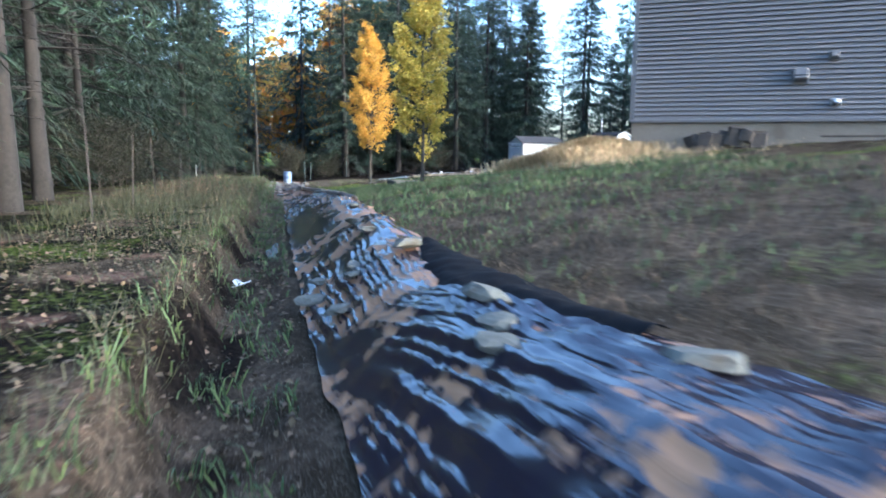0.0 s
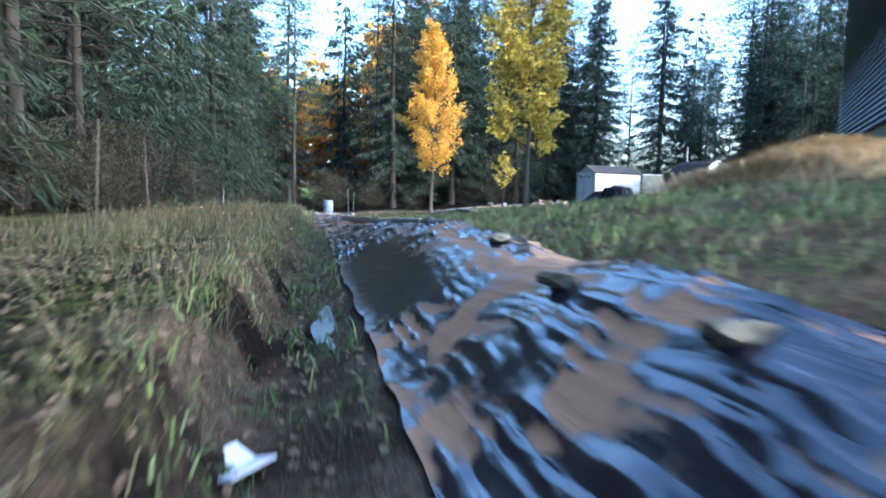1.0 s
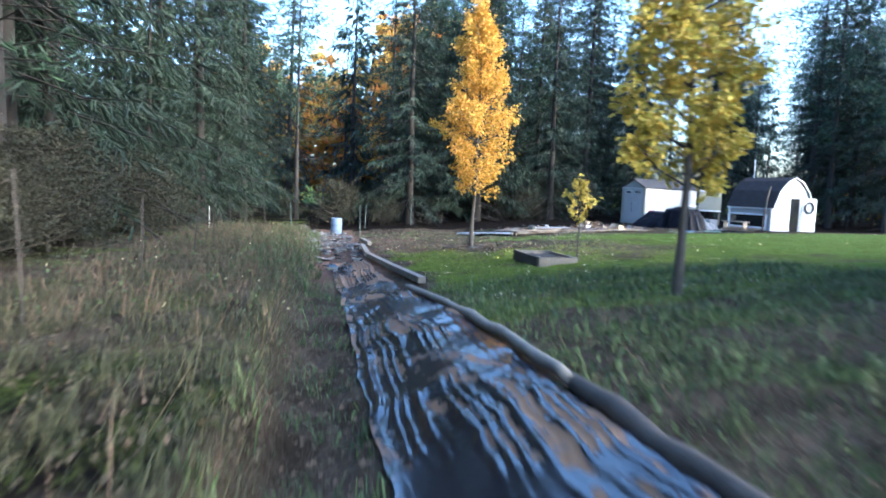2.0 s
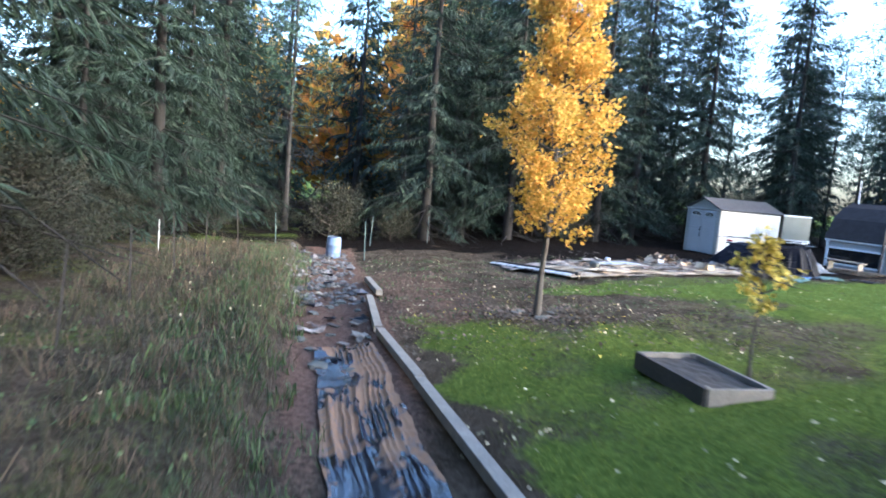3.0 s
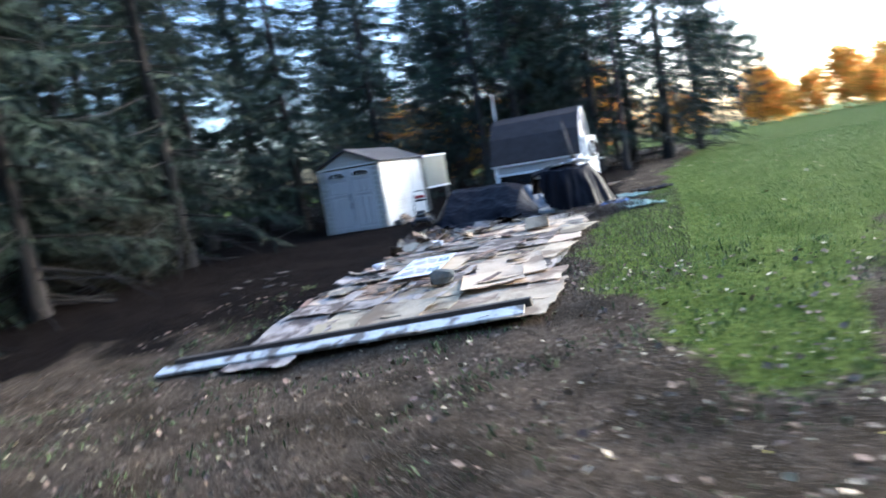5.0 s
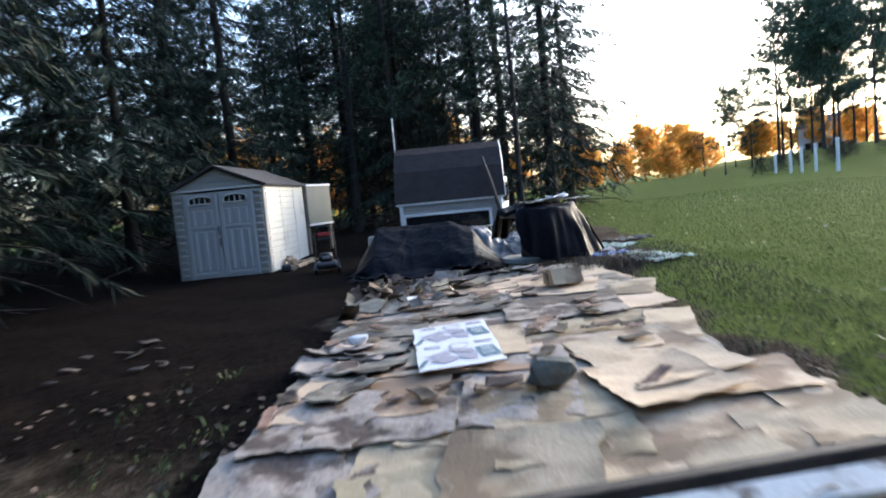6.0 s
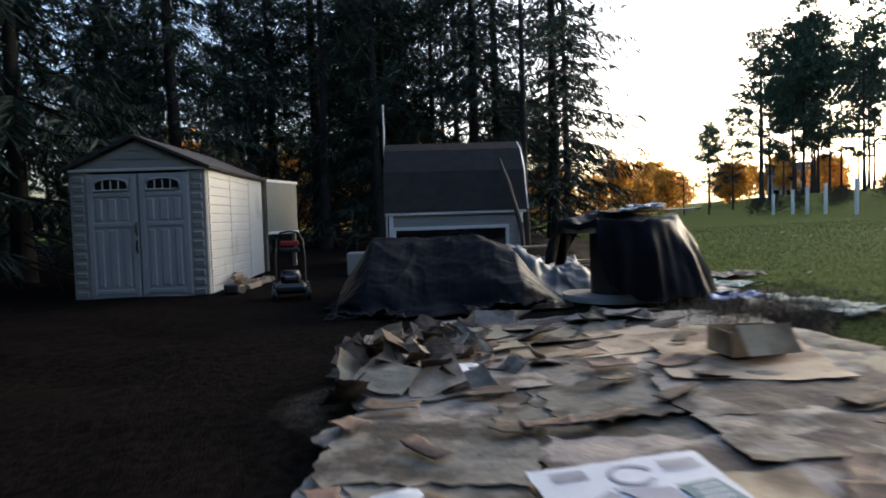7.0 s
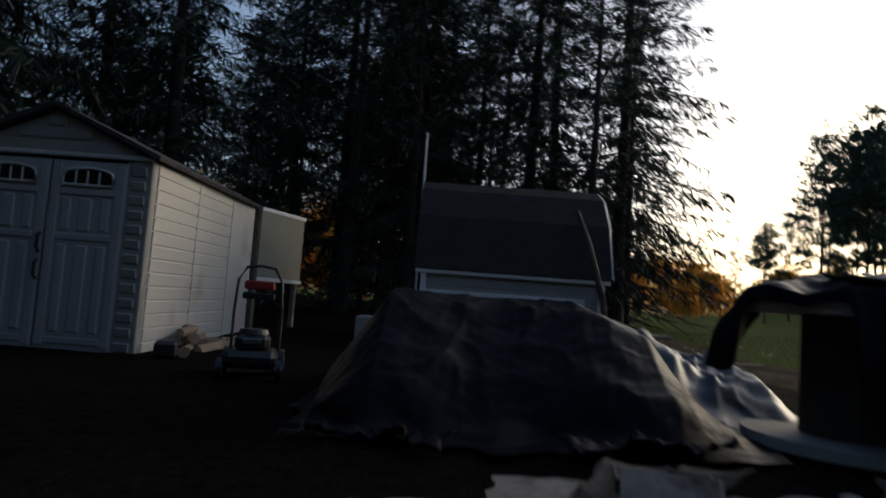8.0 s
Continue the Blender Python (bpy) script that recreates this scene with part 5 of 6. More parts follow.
x, y = scatter(62000, -8, 12, 1.4, 8, lambda s, d, x, y: np.clip((0.3 + patch(x, y, 8, 2.4)) * np.interp(s, [-8, -3, 0, 4], [0.06, 0.2, 0.8, 1.0]), 0, 1))
blades("bank_grass", x, y, rng.gamma(3, 0.027, len(x)) + 0.015, 0.014 * rng.uniform(0.6, 1.5, len(x)), 0.9, "weeds_green", "patchy green weeds on the soil bank", "weeds", rng)
x, y = scatter(12000, -12, 12, 1.5, 8.5)
blades("scattered_straw", x, y, rng.uniform(0.05, 0.2, len(x)), 0.006, 2.8, "dry_grass", "loose straw and dead grass on bare soil", "straw", rng)
# heap of straw by the house corner
STRAW = (28.15, -15.45)


def straw_top(u, v):
    """Height of the heap, long in u and narrow in v, higher towards the house."""
    return (0.13 + 0.26 * smooth(u, -1.3, 0.9)) * np.exp(-((np.abs(u - 0.2) / 1.5) ** 4) - (v / 0.75) ** 2)


def straw_at(u, v):
    return STRAW[0] - 0.3 * u + 0.954 * v, STRAW[1] + 0.954 * u + 0.3 * v


U, W = np.meshgrid(np.linspace(-2.3, 2.1, 60), np.linspace(-1.5, 1.5, 36), indexing="ij")
X, Y = straw_at(U, W)
Z = ground_z(X, Y) - 0.09 + 0.42 * straw_top(U, W) * (0.75 + 0.5 * waves(X, Y, 91, 0.9, 4)) + 0.04 * waves(X, Y, 92, 0.3, 2) * straw_top(U, W)
i = (np.arange(59)[:, None] * 36 + np.arange(35)[None]).ravel()
single("straw_mound", fast_mesh("straw_mound", np.stack([X.ravel(), Y.ravel(), Z.ravel()], 1), np.stack([i, i + 36, i + 37, i + 1], 1), M["straw_pile"], True), None, Matrix.Identity(4), "golden mound of straw heaped beside the house corner", "straw")
n = 40000
u, v = rng.uniform(-1.6, 2.0, n), rng.normal(0, 0.6, n)
x, y = straw_at(u, v)
blades("straw_heap", x, y, rng.uniform(0.18, 0.6, n), 0.017, 1.3, "straw", "loose heap of golden straw", "straw", rng, straw_top(u, v) * rng.uniform(0.75, 1.0, n))
n = 5000
x, y = straw_at(rng.uniform(-2.0, 5.0, n), 1.0 + rng.normal(0, 1.2, n))
blades("strewn_straw", x, y, rng.uniform(0.08, 0.3, n), 0.007, 2.9, "straw", "pale straw strewn on the soil before the house", "straw", rng)


def litter(name, x, y, size, mat, label, up=0.012):
    n = len(x)
    at = np.stack([x, y, ground_z(x, y) + up + rng.uniform(0, 0.015, n)], 1)
    way = np.stack([rng.normal(size=n), rng.normal(size=n), rng.normal(0, 0.25, n)], 1)
    way /= np.linalg.norm(way, axis=1)[:, None]
    side = np.cross(way, np.array([0, 0, 1.0]) + rng.normal(0, 0.3, (n, 3)))
    side /= np.linalg.norm(side, axis=1)[:, None]
    L = (size * rng.uniform(0.6, 1.4, n))[:, None]
    V = np.stack([at - way * L / 2, at + side * L * 0.4 + [0, 0, 0.008], at + way * L / 2, at - side * L * 0.4 + [0, 0, 0.008]], 1).reshape(-1, 3)
    F = np.arange(n)[:, None] * 4 + np.array([[0, 1, 2, 3]])
    tagged(new(name, fast_mesh(name, V, F, M[mat])), label, "leaves", kind="stuff")


x, y = scatter(1500, 9, 30, 1.2, 9, lambda s, d, x, y: patch(x, y, 63, 2.2))
litter("fallen_leaves", x, y, 0.055, "leaf_litter", "pale yellow fallen leaves scattered over the yard")
n = 110
litter("fallen_leaves", 11.25 + rng.normal(0, 1.3, n), -15.15 + rng.normal(0, 1.1, n), 0.052, "maple_yellow", "yellow maple leaves fallen under the tree")
x, y = scatter(13000, 18, 31, 1.2, 9.5, lambda s, d, x, y: patch(x, y, 61, 1.6) ** 2)
blades("yard_weeds", x, y, rng.gamma(3.0, 0.016, len(x)) + 0.015, 0.016 * rng.uniform(0.6, 1.5, len(x)), 1.0, "weeds_green", "low patchy weeds on the bare yard soil", "weeds", rng)
x, y = scatter(7000, 14, 31, -2.2, -0.4, lambda s, d, x, y: patch(x, y, 62, 1.2))
blades("bank_grass", x, y, rng.gamma(3.0, 0.05, len(x)) + 0.04, 0.01 * rng.uniform(0.6, 1.6, len(x)), 1.2, "dry_grass", "withered brown weeds on the low bank", "weeds", rng)
n = 900
litter("leaf_mulch", 11.25 + rng.normal(0, 0.4, n), -15.15 + rng.normal(0, 0.45, n), 0.085, "leaf_mulch", "grey-brown dead leaves heaped round the maple's foot", 0.03)
x, y = scatter(1900, 17, 32, 1.0, 9)
litter("dead_leaves", x, y, 0.07, "leaf_mulch", "grey-brown dead leaves and bark on the yard soil")
x, y = scatter(1500, 18, 33, -0.6, 6)
litter("wood_chips", x, y, 0.055, "dry_grass", "tan chips and dry leaves on bare soil")
x, y = scatter(4200, -9, 9, -3.5, 0)
litter("forest_litter", x, y, 0.055, "dry_grass", "brown leaves and needles on the forest floor")


def rubble(n, s0, s1, d0, d1):
    """Small uneven stones, far too many to count, lying in the strip's end."""
    x, y = scatter(n, s0, s1, d0, d1, lambda s, d, x, y: 0.25 + 0.75 * patch(x, y, 66, 1.1))
    n = len(x)
    size = rng.gamma(3.0, 0.014, n) + 0.015
    shape = np.array([[1, 0, 0], [-1, 0, 0], [0, 1, 0], [0, -1, 0], [0, 0, 1], [0, 0, -1]], float)
    V = shape[None] * rng.uniform(0.55, 1.3, (n, 6, 1)) * [1.3, 1.0, 0.6] * size[:, None, None]
    a = rng.uniform(0, 2 * np.pi, n)
    c, q = np.cos(a)[:, None], np.sin(a)[:, None]
    V = np.stack([V[..., 0] * c - V[..., 1] * q, V[..., 0] * q + V[..., 1] * c, V[..., 2]], -1)
    V = V + np.stack([x, y, ground_z(x, y) + size * 0.3], 1)[:, None]
    tri = np.array([[0, 2, 4], [2, 1, 4], [1, 3, 4], [3, 0, 4], [2, 0, 5], [1, 2, 5], [3, 1, 5], [0, 3, 5]])
    F = (np.arange(n)[:, None, None] * 6 + tri[None]).reshape(-1, 3)
    tagged(new("rubble", fast_mesh("rubble", V.reshape(-1, 3), F, M["rubble"])), "broken grey stones and brick bits in the end of the strip", "rubble", kind="stuff")


M["rubble"] = material("broken_rubble", (0.06, 0.056, 0.055), (0.17, 0.155, 0.148), 20, 3, 0.9, 0.3, island=0.6)
rubble(1500, 22, 32, -1.1, 0.9)
n = 110
litter("fallen_leaves", rng.uniform(6.8, 16, n), rng.uniform(-11, 8, n), 0.08, "leaf_litter", "pale leaves on the hill grass")


# ---- posts and fence along the wood ----
def t_post(x, y, h, mat, label, lean=(0, 0), group="fence posts along the wood"):
    p = root("fence_post", pose(x, y, gz(x, y) - 0.1, *lean), label, "post", group)
    bm = bmesh.new()
    box(bm, (0.026, 0.005, h), (0, 0, h / 2))
    box(bm, (0.005, 0.024, h), (0, 0.0145, h / 2))
    part("stake", bm, M[mat], p)
    for k in range(int(h / 0.22)):
        part("stud", boxed((0.012, 0.012, 0.02), (0, -0.009, 0.25 + k * 0.2)), M[mat], p)


rnd = random.Random(21)
FENCE = [(-4.5, -3.3), (0.94, -3.2), (4.6, -3.3), (8.05, -3.4), (12.2, -3.3), (16.2, -3.2), (19.5, -3.25), (22.73, -3.2), (25.46, -3.05), (29.0, -2.6)]
for s, d in FENCE:
    x, y = from_sd(s, d)
    t_post(x, y, 1.75 if s < 10 else 1.45, "rust_post", "thin rusty steel fence post among weeds", (rnd.uniform(-4, 4), rnd.uniform(-4, 4)))
for x, y, h in ((0.5, -15.85, 1.35), (-3.6, -14.6, 1.2), (-4.5, -11.8, 1.2), (-1.6, -18.6, 1.1)):
    t_post(x, y, h + 0.1, "green_post", "green painted steel fence post", (rnd.uniform(-3, 3), rnd.uniform(-3, 3)), "green posts at the wood's edge")
x, y = from_sd(27.5, -4.6)
single("marker_stake", boxed((0.045, 0.03, 0.95), (0, 0, 0.44), None, 0.006), M["white_board"], pose(x, y, gz(x, y)), "short pale wooden marker stake", "stake")


# ---- barrel ----
def barrel(x, y):
    b = root("barrel", pose(x, y, gz(x, y) - 0.02, 2, 3, 30) @ Matrix.Diagonal((0.9, 0.9, 1.05, 1)), "faded blue and white plastic barrel at the strip's end", "barrel")
    prof = [(0.0, 0.0), (0.25, 0.0), (0.27, 0.04), (0.275, 0.22), (0.29, 0.24), (0.275, 0.26), (0.28, 0.46), (0.295, 0.48), (0.28, 0.5), (0.27, 0.68), (0.245, 0.73), (0.23, 0.74)]
    V = [(r * math.cos(a), r * math.sin(a), z) for r, z in prof for a in np.linspace(0, 2 * math.pi, 24, endpoint=False)]
    F = [(i * 24 + j, i * 24 + (j + 1) % 24, (i + 1) * 24 + (j + 1) % 24, (i + 1) * 24 + j) for i in range(len(prof) - 1) for j in range(24)]
    part("body", fast_mesh("body", V, F, M["barrel"], True), None, b)
    bm = bmesh.new()
    rod(bm, (0, 0, 0.69), (0, 0, 0.715), 0.24, None, 24)
    part("lid", bm, M["black_plastic"], b, "dark recessed lid")


barrel(-0.06, -16.82)


# ---- raised bed ----
def raised_bed():
    b = root("raised_bed", pose(15.77, -15.2, gz(15.77, -15.2) - 0.02, 0, 0, -8), "low weathered plank bed filled with dark soil on the lawn", "raised bed")
    w, d, h = 1.6, 0.93, 0.24
    for y in (-d / 2, d / 2):
        part("plank", boxed((w, 0.045, h), (0, y, h / 2), None, 0.006, 0.003), M["old_wood" if y > 0 else "dark_wood"], b)
    for x in (-w / 2, w / 2):
        part("plank", boxed((0.045, d - 0.05, h), (x, 0, h / 2), None, 0.006, 0.003), M["old_wood"], b)
    for x in (-w / 2 + 0.05, w / 2 - 0.05):
        for y in (-d / 2 + 0.05, d / 2 - 0.05):
            part("corner_block", boxed((0.06, 0.06, h + 0.02), (x, y, h / 2), None, 0.005), M["old_wood"], b)
    bm = bmesh.new()
    bmesh.ops.create_grid(bm, x_segments=24, y_segments=16, size=0.5)
    for v in bm.verts:
        v.co = Vector((v.co.x * (w - 0.05), v.co.y * (d - 0.05), h - 0.07 + 0.03 * noise.noise(v.co * 7)))
    part("soil_fill", bm, M["soil"], b, "dark crumbly soil")


raised_bed()


# ---- the white board and the timber behind it ----
timber("white_board", (1.6, -11.5, gz(1.6, -11.5) + 0.05), (6.45, -11.3, gz(6.45, -11.3) + 0.12), 0.2, 0.045, "white_board", "long flaking white board propped along the cardboard", "board", roll=14)
timber("board", (1.75, -11.3, gz(1.75, -11.3) + 0.06), (6.5, -11.1, gz(6.5, -11.1) + 0.1), 0.1, 0.2, "dark_wood", "dark timber behind the white board", "board")


# ---- flattened cardboard ----
M["packing_brown"] = material("brown_packaging", (0.1, 0.065, 0.04), (0.26, 0.18, 0.115), 30, 3, 0.85, 0.5, piece=0.5, stain=(0.05, 0.035, 0.025), stain_at=0.52)
def crumpled(w, h, thick, seed, amp, nx=9, ny=7, ragged=0.03, curl=0.0, scale=1.6):
    """A thin warped sheet with thickness and an uneven outline."""
    r = np.random.RandomState(seed)
    U, Vv = np.meshgrid(np.linspace(-0.5, 0.5, nx), np.linspace(-0.5, 0.5, ny))
    X, Y = U * w, Vv * h
    X, Y = X + ragged * (waves(Y * 3, X, seed, 1.0, 2) + 0.5 * waves(Y, X, seed + 7, 0.16, 2)) * (np.abs(U) * 2) ** 2, Y + ragged * (waves(X * 3, Y, seed + 1, 1.0, 2) + 0.5 * waves(X, Y, seed + 8, 0.16, 2)) * (np.abs(Vv) * 2) ** 2
    Z = amp * waves(X, Y, seed + 2, scale, 3) + curl * (np.abs(U) * 2) ** 3 * r.uniform(0.3, 1) + curl * (np.clip(-Vv * 2, 0, 1)) ** 3 * r.uniform(0.2, 1)
    top = np.stack([X.ravel(), Y.ravel(), Z.ravel()], 1)
    n = nx * ny
    i = (np.arange(ny - 1)[:, None] * nx + np.arange(nx - 1)[None]).ravel()
    F = [np.stack([i, i + 1, i + nx + 1, i + nx], 1), np.stack([i, i + nx, i + nx + 1, i + 1], 1) + n]
    ring = list(range(nx)) + [k * nx + nx - 1 for k in range(1, ny)] + list(range(n - 2, n - nx - 1, -1)) + [k * nx for k in range(ny - 2, 0, -1)]
    ring = np.array(ring)
    nxt = np.roll(ring, -1)
    F.append(np.stack([ring, ring + n, nxt + n, nxt], 1))
    return np.concatenate([top, top - [0, 0, thick]]), np.concatenate(F)


def lie(x, y, up, turn, rx=0.0, ry=0.0):
    """A pose flat on the slope of the ground, turned and tilted a little."""
    gx = float(relief(x + 0.3, y) - relief(x - 0.3, y)) / 0.6
    gy = float(relief(x, y + 0.3) - relief(x, y - 0.3)) / 0.6
    return pose(x, y, float(relief(x, y)) + up, math.degrees(math.atan(gy)) + rx, -math.degrees(math.atan(gx)) + ry, 0) @ pose(0, 0, 0, 0, 0, turn)


rnd = random.Random(31)
seed = 100
# the lowest layer, of large opened boxes
for row in range(6):
    y = -10.6 + row * 1.2
    for x in (3.5, 4.7, 5.75):
        seed += 3
        V, F = crumpled(rnd.uniform(1.3, 1.5), rnd.uniform(1.35, 1.55), 0.006, seed, 0.006, 20, 20, 0.02, 0.0, 0.9)
        single("cardboard_sheet", fast_mesh("cardboard_sheet", V, F, M["cardboard_wet"]), None, lie(x, y, 0.045 + rnd.uniform(0, 0.012), rnd.gauss(0, 5)), "grey damp opened box under the other cardboard", "cardboard", "cardboard covering the bed")
for row in range(13):
    y = -10.95 + row * 0.57
    left, right = np.interp(y, [-11, -9, -7, -5, -4], [2.45, 2.72, 2.6, 2.75, 3.2]), np.interp(y, [-11, -9, -6, -4.6, -4], [6.65, 6.25, 6.4, 6.15, 5.75])
    x = left + rnd.uniform(0, 0.2)
    while x < right - 0.15:
        w, h = rnd.uniform(0.55, 1.6), rnd.uniform(0.7, 1.15)
        w = min(w, right - x + 0.2)
        seed += 3
        cx, cy = x + w / 2, y + rnd.uniform(-0.14, 0.14)
        wet = rnd.random() < (0.8 if (cx < 3.7 and cy < -7.2) or (-6.6 < cy < -5.2 and cx < 5.4) else 0.22)
        V, F = crumpled(w, h, 0.006, seed, 0.007, 26, 20, rnd.uniform(0.012, 0.032) * (1.6 if wet else 1), rnd.uniform(-0.003, 0.006) if rnd.random() < 0.7 else rnd.uniform(0.012, 0.04), 0.5 if wet else 0.9)
        V[:, 2] += rnd.uniform(-0.02, 0.02) * np.abs(V[:, 0] - rnd.uniform(-0.2, 0.2)) + rnd.uniform(-0.02, 0.02) * np.abs(V[:, 1] - rnd.uniform(-0.15, 0.15))
        m = lie(cx, cy, 0.07 + rnd.uniform(0, 0.045), rnd.choice((0, 0, 90)) + rnd.gauss(0, 9), rnd.uniform(-0.7, 0.7), rnd.uniform(-0.6, 0.6))
        single("cardboard_sheet", fast_mesh("cardboard_sheet", V, F, M["cardboard_wet" if wet else "cardboard"]), None, m, "grey damp cardboard sheet laid flat on the soil" if wet else "tan flattened cardboard box laid flat on the soil", "cardboard", "cardboard covering the bed")
        x += w * rnd.uniform(0.7, 0.95)


for k in range(60):
    seed += 3
    x, y = rnd.uniform(2.7, 6.1), rnd.uniform(-9.8, -5.0)
    if abs(x - 4.2) < 0.75 and abs(y + 8.1) < 1.1:
        continue
    V, F = crumpled(rnd.uniform(0.1, 0.38), rnd.uniform(0.06, 0.2), 0.005, seed, 0.012, 10, 8, 0.018, 0.012, 0.4)
    single("cardboard_scrap", fast_mesh("cardboard_scrap", V, F, M["packing_brown"], True), None, lie(x, y, 0.14, rnd.uniform(0, 360), rnd.uniform(-7, 7), rnd.uniform(-7, 7)), "small brown torn scrap lying on the cardboard", "cardboard", "scraps on the cardboard")


def open_box(x, y, w, d, h, turn, label, mat="cardboard"):
    b = root("cardboard_box", pose(x, y, float(relief(x, y)) + (0.13 if y < -4.5 else 0.03), 0, 0, turn), label, "box")
    for sx in (-1, 1):
        part("side", boxed((0.006, d, h), (sx * w / 2, 0, h / 2), None, 0, 0.006), M[mat], b)
    for sy in (-1, 1):
        part("side", boxed((w, 0.006, h), (0, sy * d / 2, h / 2), None, 0, 0.006), M[mat], b)
    part("bottom", boxed((w, d, 0.006), (0, 0, 0.004)), M[mat], b)
    part("flap", boxed((w * 0.95, 0.22, 0.006), (0, -d / 2 - 0.1, h * 0.75), Euler((0.9, 0, 0)).to_matrix(), 0, 0.008), M[mat], b)


open_box(5.6, -5.75, 0.42, 0.3, 0.17, 8, "open empty brown cardboard box")
open_box(4.05, -3.75, 0.4, 0.28, 0.13, -12, "collapsed open cardboard box at the end of the bed", "cardboard_wet")

# heap of torn packaging on the corner of the bed
for k in range(72):
    seed += 3
    t = rnd.random()
    x, y = 2.75 + rnd.gauss(0.55, 0.3), -5.45 + rnd.gauss(0.0, 0.4)
    x = max(2.8, x)
    w, h = rnd.uniform(0.16, 0.42), rnd.uniform(0.1, 0.3)
    V, F = crumpled(w, h, 0.005, seed, 0.022, 12, 10, 0.011, rnd.uniform(0.0, 0.03), 0.5)
    kind = "paper" if k == 20 else ("cardboard" if k % 5 == 1 else "cardboard_wet" if k % 5 == 2 else "packing_brown")
    z = float(relief(x, y)) + 0.12 + 0.22 * math.exp(-((x - 3.15) ** 2) / 0.15 - ((y + 5.45) ** 2) / 0.4) * rnd.uniform(0.5, 1.1)
    single("torn_packaging", fast_mesh("torn_packaging", V, F, M[kind]), None, pose(x, y, z, rnd.uniform(-38, 38), rnd.uniform(-38, 38), rnd.uniform(0, 360)), "crumpled white wrapping paper on the rubbish heap" if kind == "paper" else "torn crumpled piece of cardboard on the rubbish heap", "packaging", "torn packaging heap")
for k in range(16):
    seed += 3
    x, y = rnd.uniform(3.5, 5.4), rnd.uniform(-4.7, -3.6)
    V, F = crumpled(rnd.uniform(0.3, 0.8), rnd.uniform(0.25, 0.5), 0.005, seed, 0.022, 14, 12, 0.022, rnd.uniform(0.0, 0.06), 0.8)
    single("torn_packaging", fast_mesh("torn_packaging", V, F, M["packing_brown" if k % 3 else "cardboard_wet"], True), None, pose(x, y, float(relief(x, y)) + 0.07 + 0.04 * rnd.random(), rnd.uniform(-12, 12), rnd.uniform(-12, 12), rnd.uniform(0, 360)), "torn bent piece of cardboard at the far end of the bed", "packaging", "torn packaging heap")
for k in range(9):
    seed += 3
    x, y = 3.05 + rnd.uniform(-0.1, 0.5), rnd.uniform(-9.6, -7.2)
    V, F = crumpled(rnd.uniform(0.4, 0.8), rnd.uniform(0.3, 0.55), 0.005, seed, 0.018, 16, 12, 0.03, rnd.uniform(0.0, 0.02), 0.5)
    single("torn_packaging", fast_mesh("torn_packaging", V, F, M["cardboard_wet"], True), None, pose(x, y, float(relief(x, y)) + 0.12, rnd.uniform(-6, 6), rnd.uniform(-7, 7), rnd.uniform(0, 360)), "soggy brown cardboard curling at the edge of the bed", "packaging", "torn packaging heap")
for k in range(12):
    seed += 3
    x, y = rnd.uniform(-0.4, 1.7), rnd.uniform(-7.9, -6.2)
    V, F = crumpled(rnd.uniform(0.1, 0.24), rnd.uniform(0.05, 0.11), 0.006, seed, 0.02, 6, 5, 0.04)
    single("bark_scrap", fast_mesh("bark_scrap", V, F, M["dark_wood" if k % 3 else "bark"], True), None, pose(x, y, gz(x, y) + 0.03, rnd.uniform(-12, 12), rnd.uniform(-12, 12), rnd.uniform(0, 360)), "brown scrap lying on the dark soil", "scrap", "scraps on dark soil")


# broken wood and scraps in the end of the muddy strip
for k in range(30):
    seed += 3
    s, d = rnd.uniform(17.5, 28), rnd.uniform(-0.3, 0.75)
    x, y = from_sd(s, d)
    if k % 2:
        single("wood_scrap", boxed((rnd.uniform(0.2, 0.6), rnd.uniform(0.05, 0.12), 0.025), (0, 0, 0), None, 0.005, 0.006), M["dark_wood" if k % 4 == 1 else "old_wood"], pose(x, y, gz(x, y) + 0.02, rnd.uniform(-5, 5), rnd.uniform(-5, 5), rnd.uniform(0, 360)), "short broken piece of wood in the muddy strip", "wood scrap", "scraps in the strip")
    else:
        V, F = crumpled(rnd.uniform(0.2, 0.5), rnd.uniform(0.12, 0.3), 0.004, seed, 0.03, 9, 7, 0.05, 0.02, 0.4)
        single("plastic_scrap", fast_mesh("plastic_scrap", V, F, M["tarp" if k % 4 else "cardboard_wet"], True), None, pose(x, y, gz(x, y) + 0.05, rnd.uniform(-10, 10), rnd.uniform(-10, 10), rnd.uniform(0, 360)), "torn crumpled scrap half sunk in the muddy strip", "scrap", "scraps in the strip")


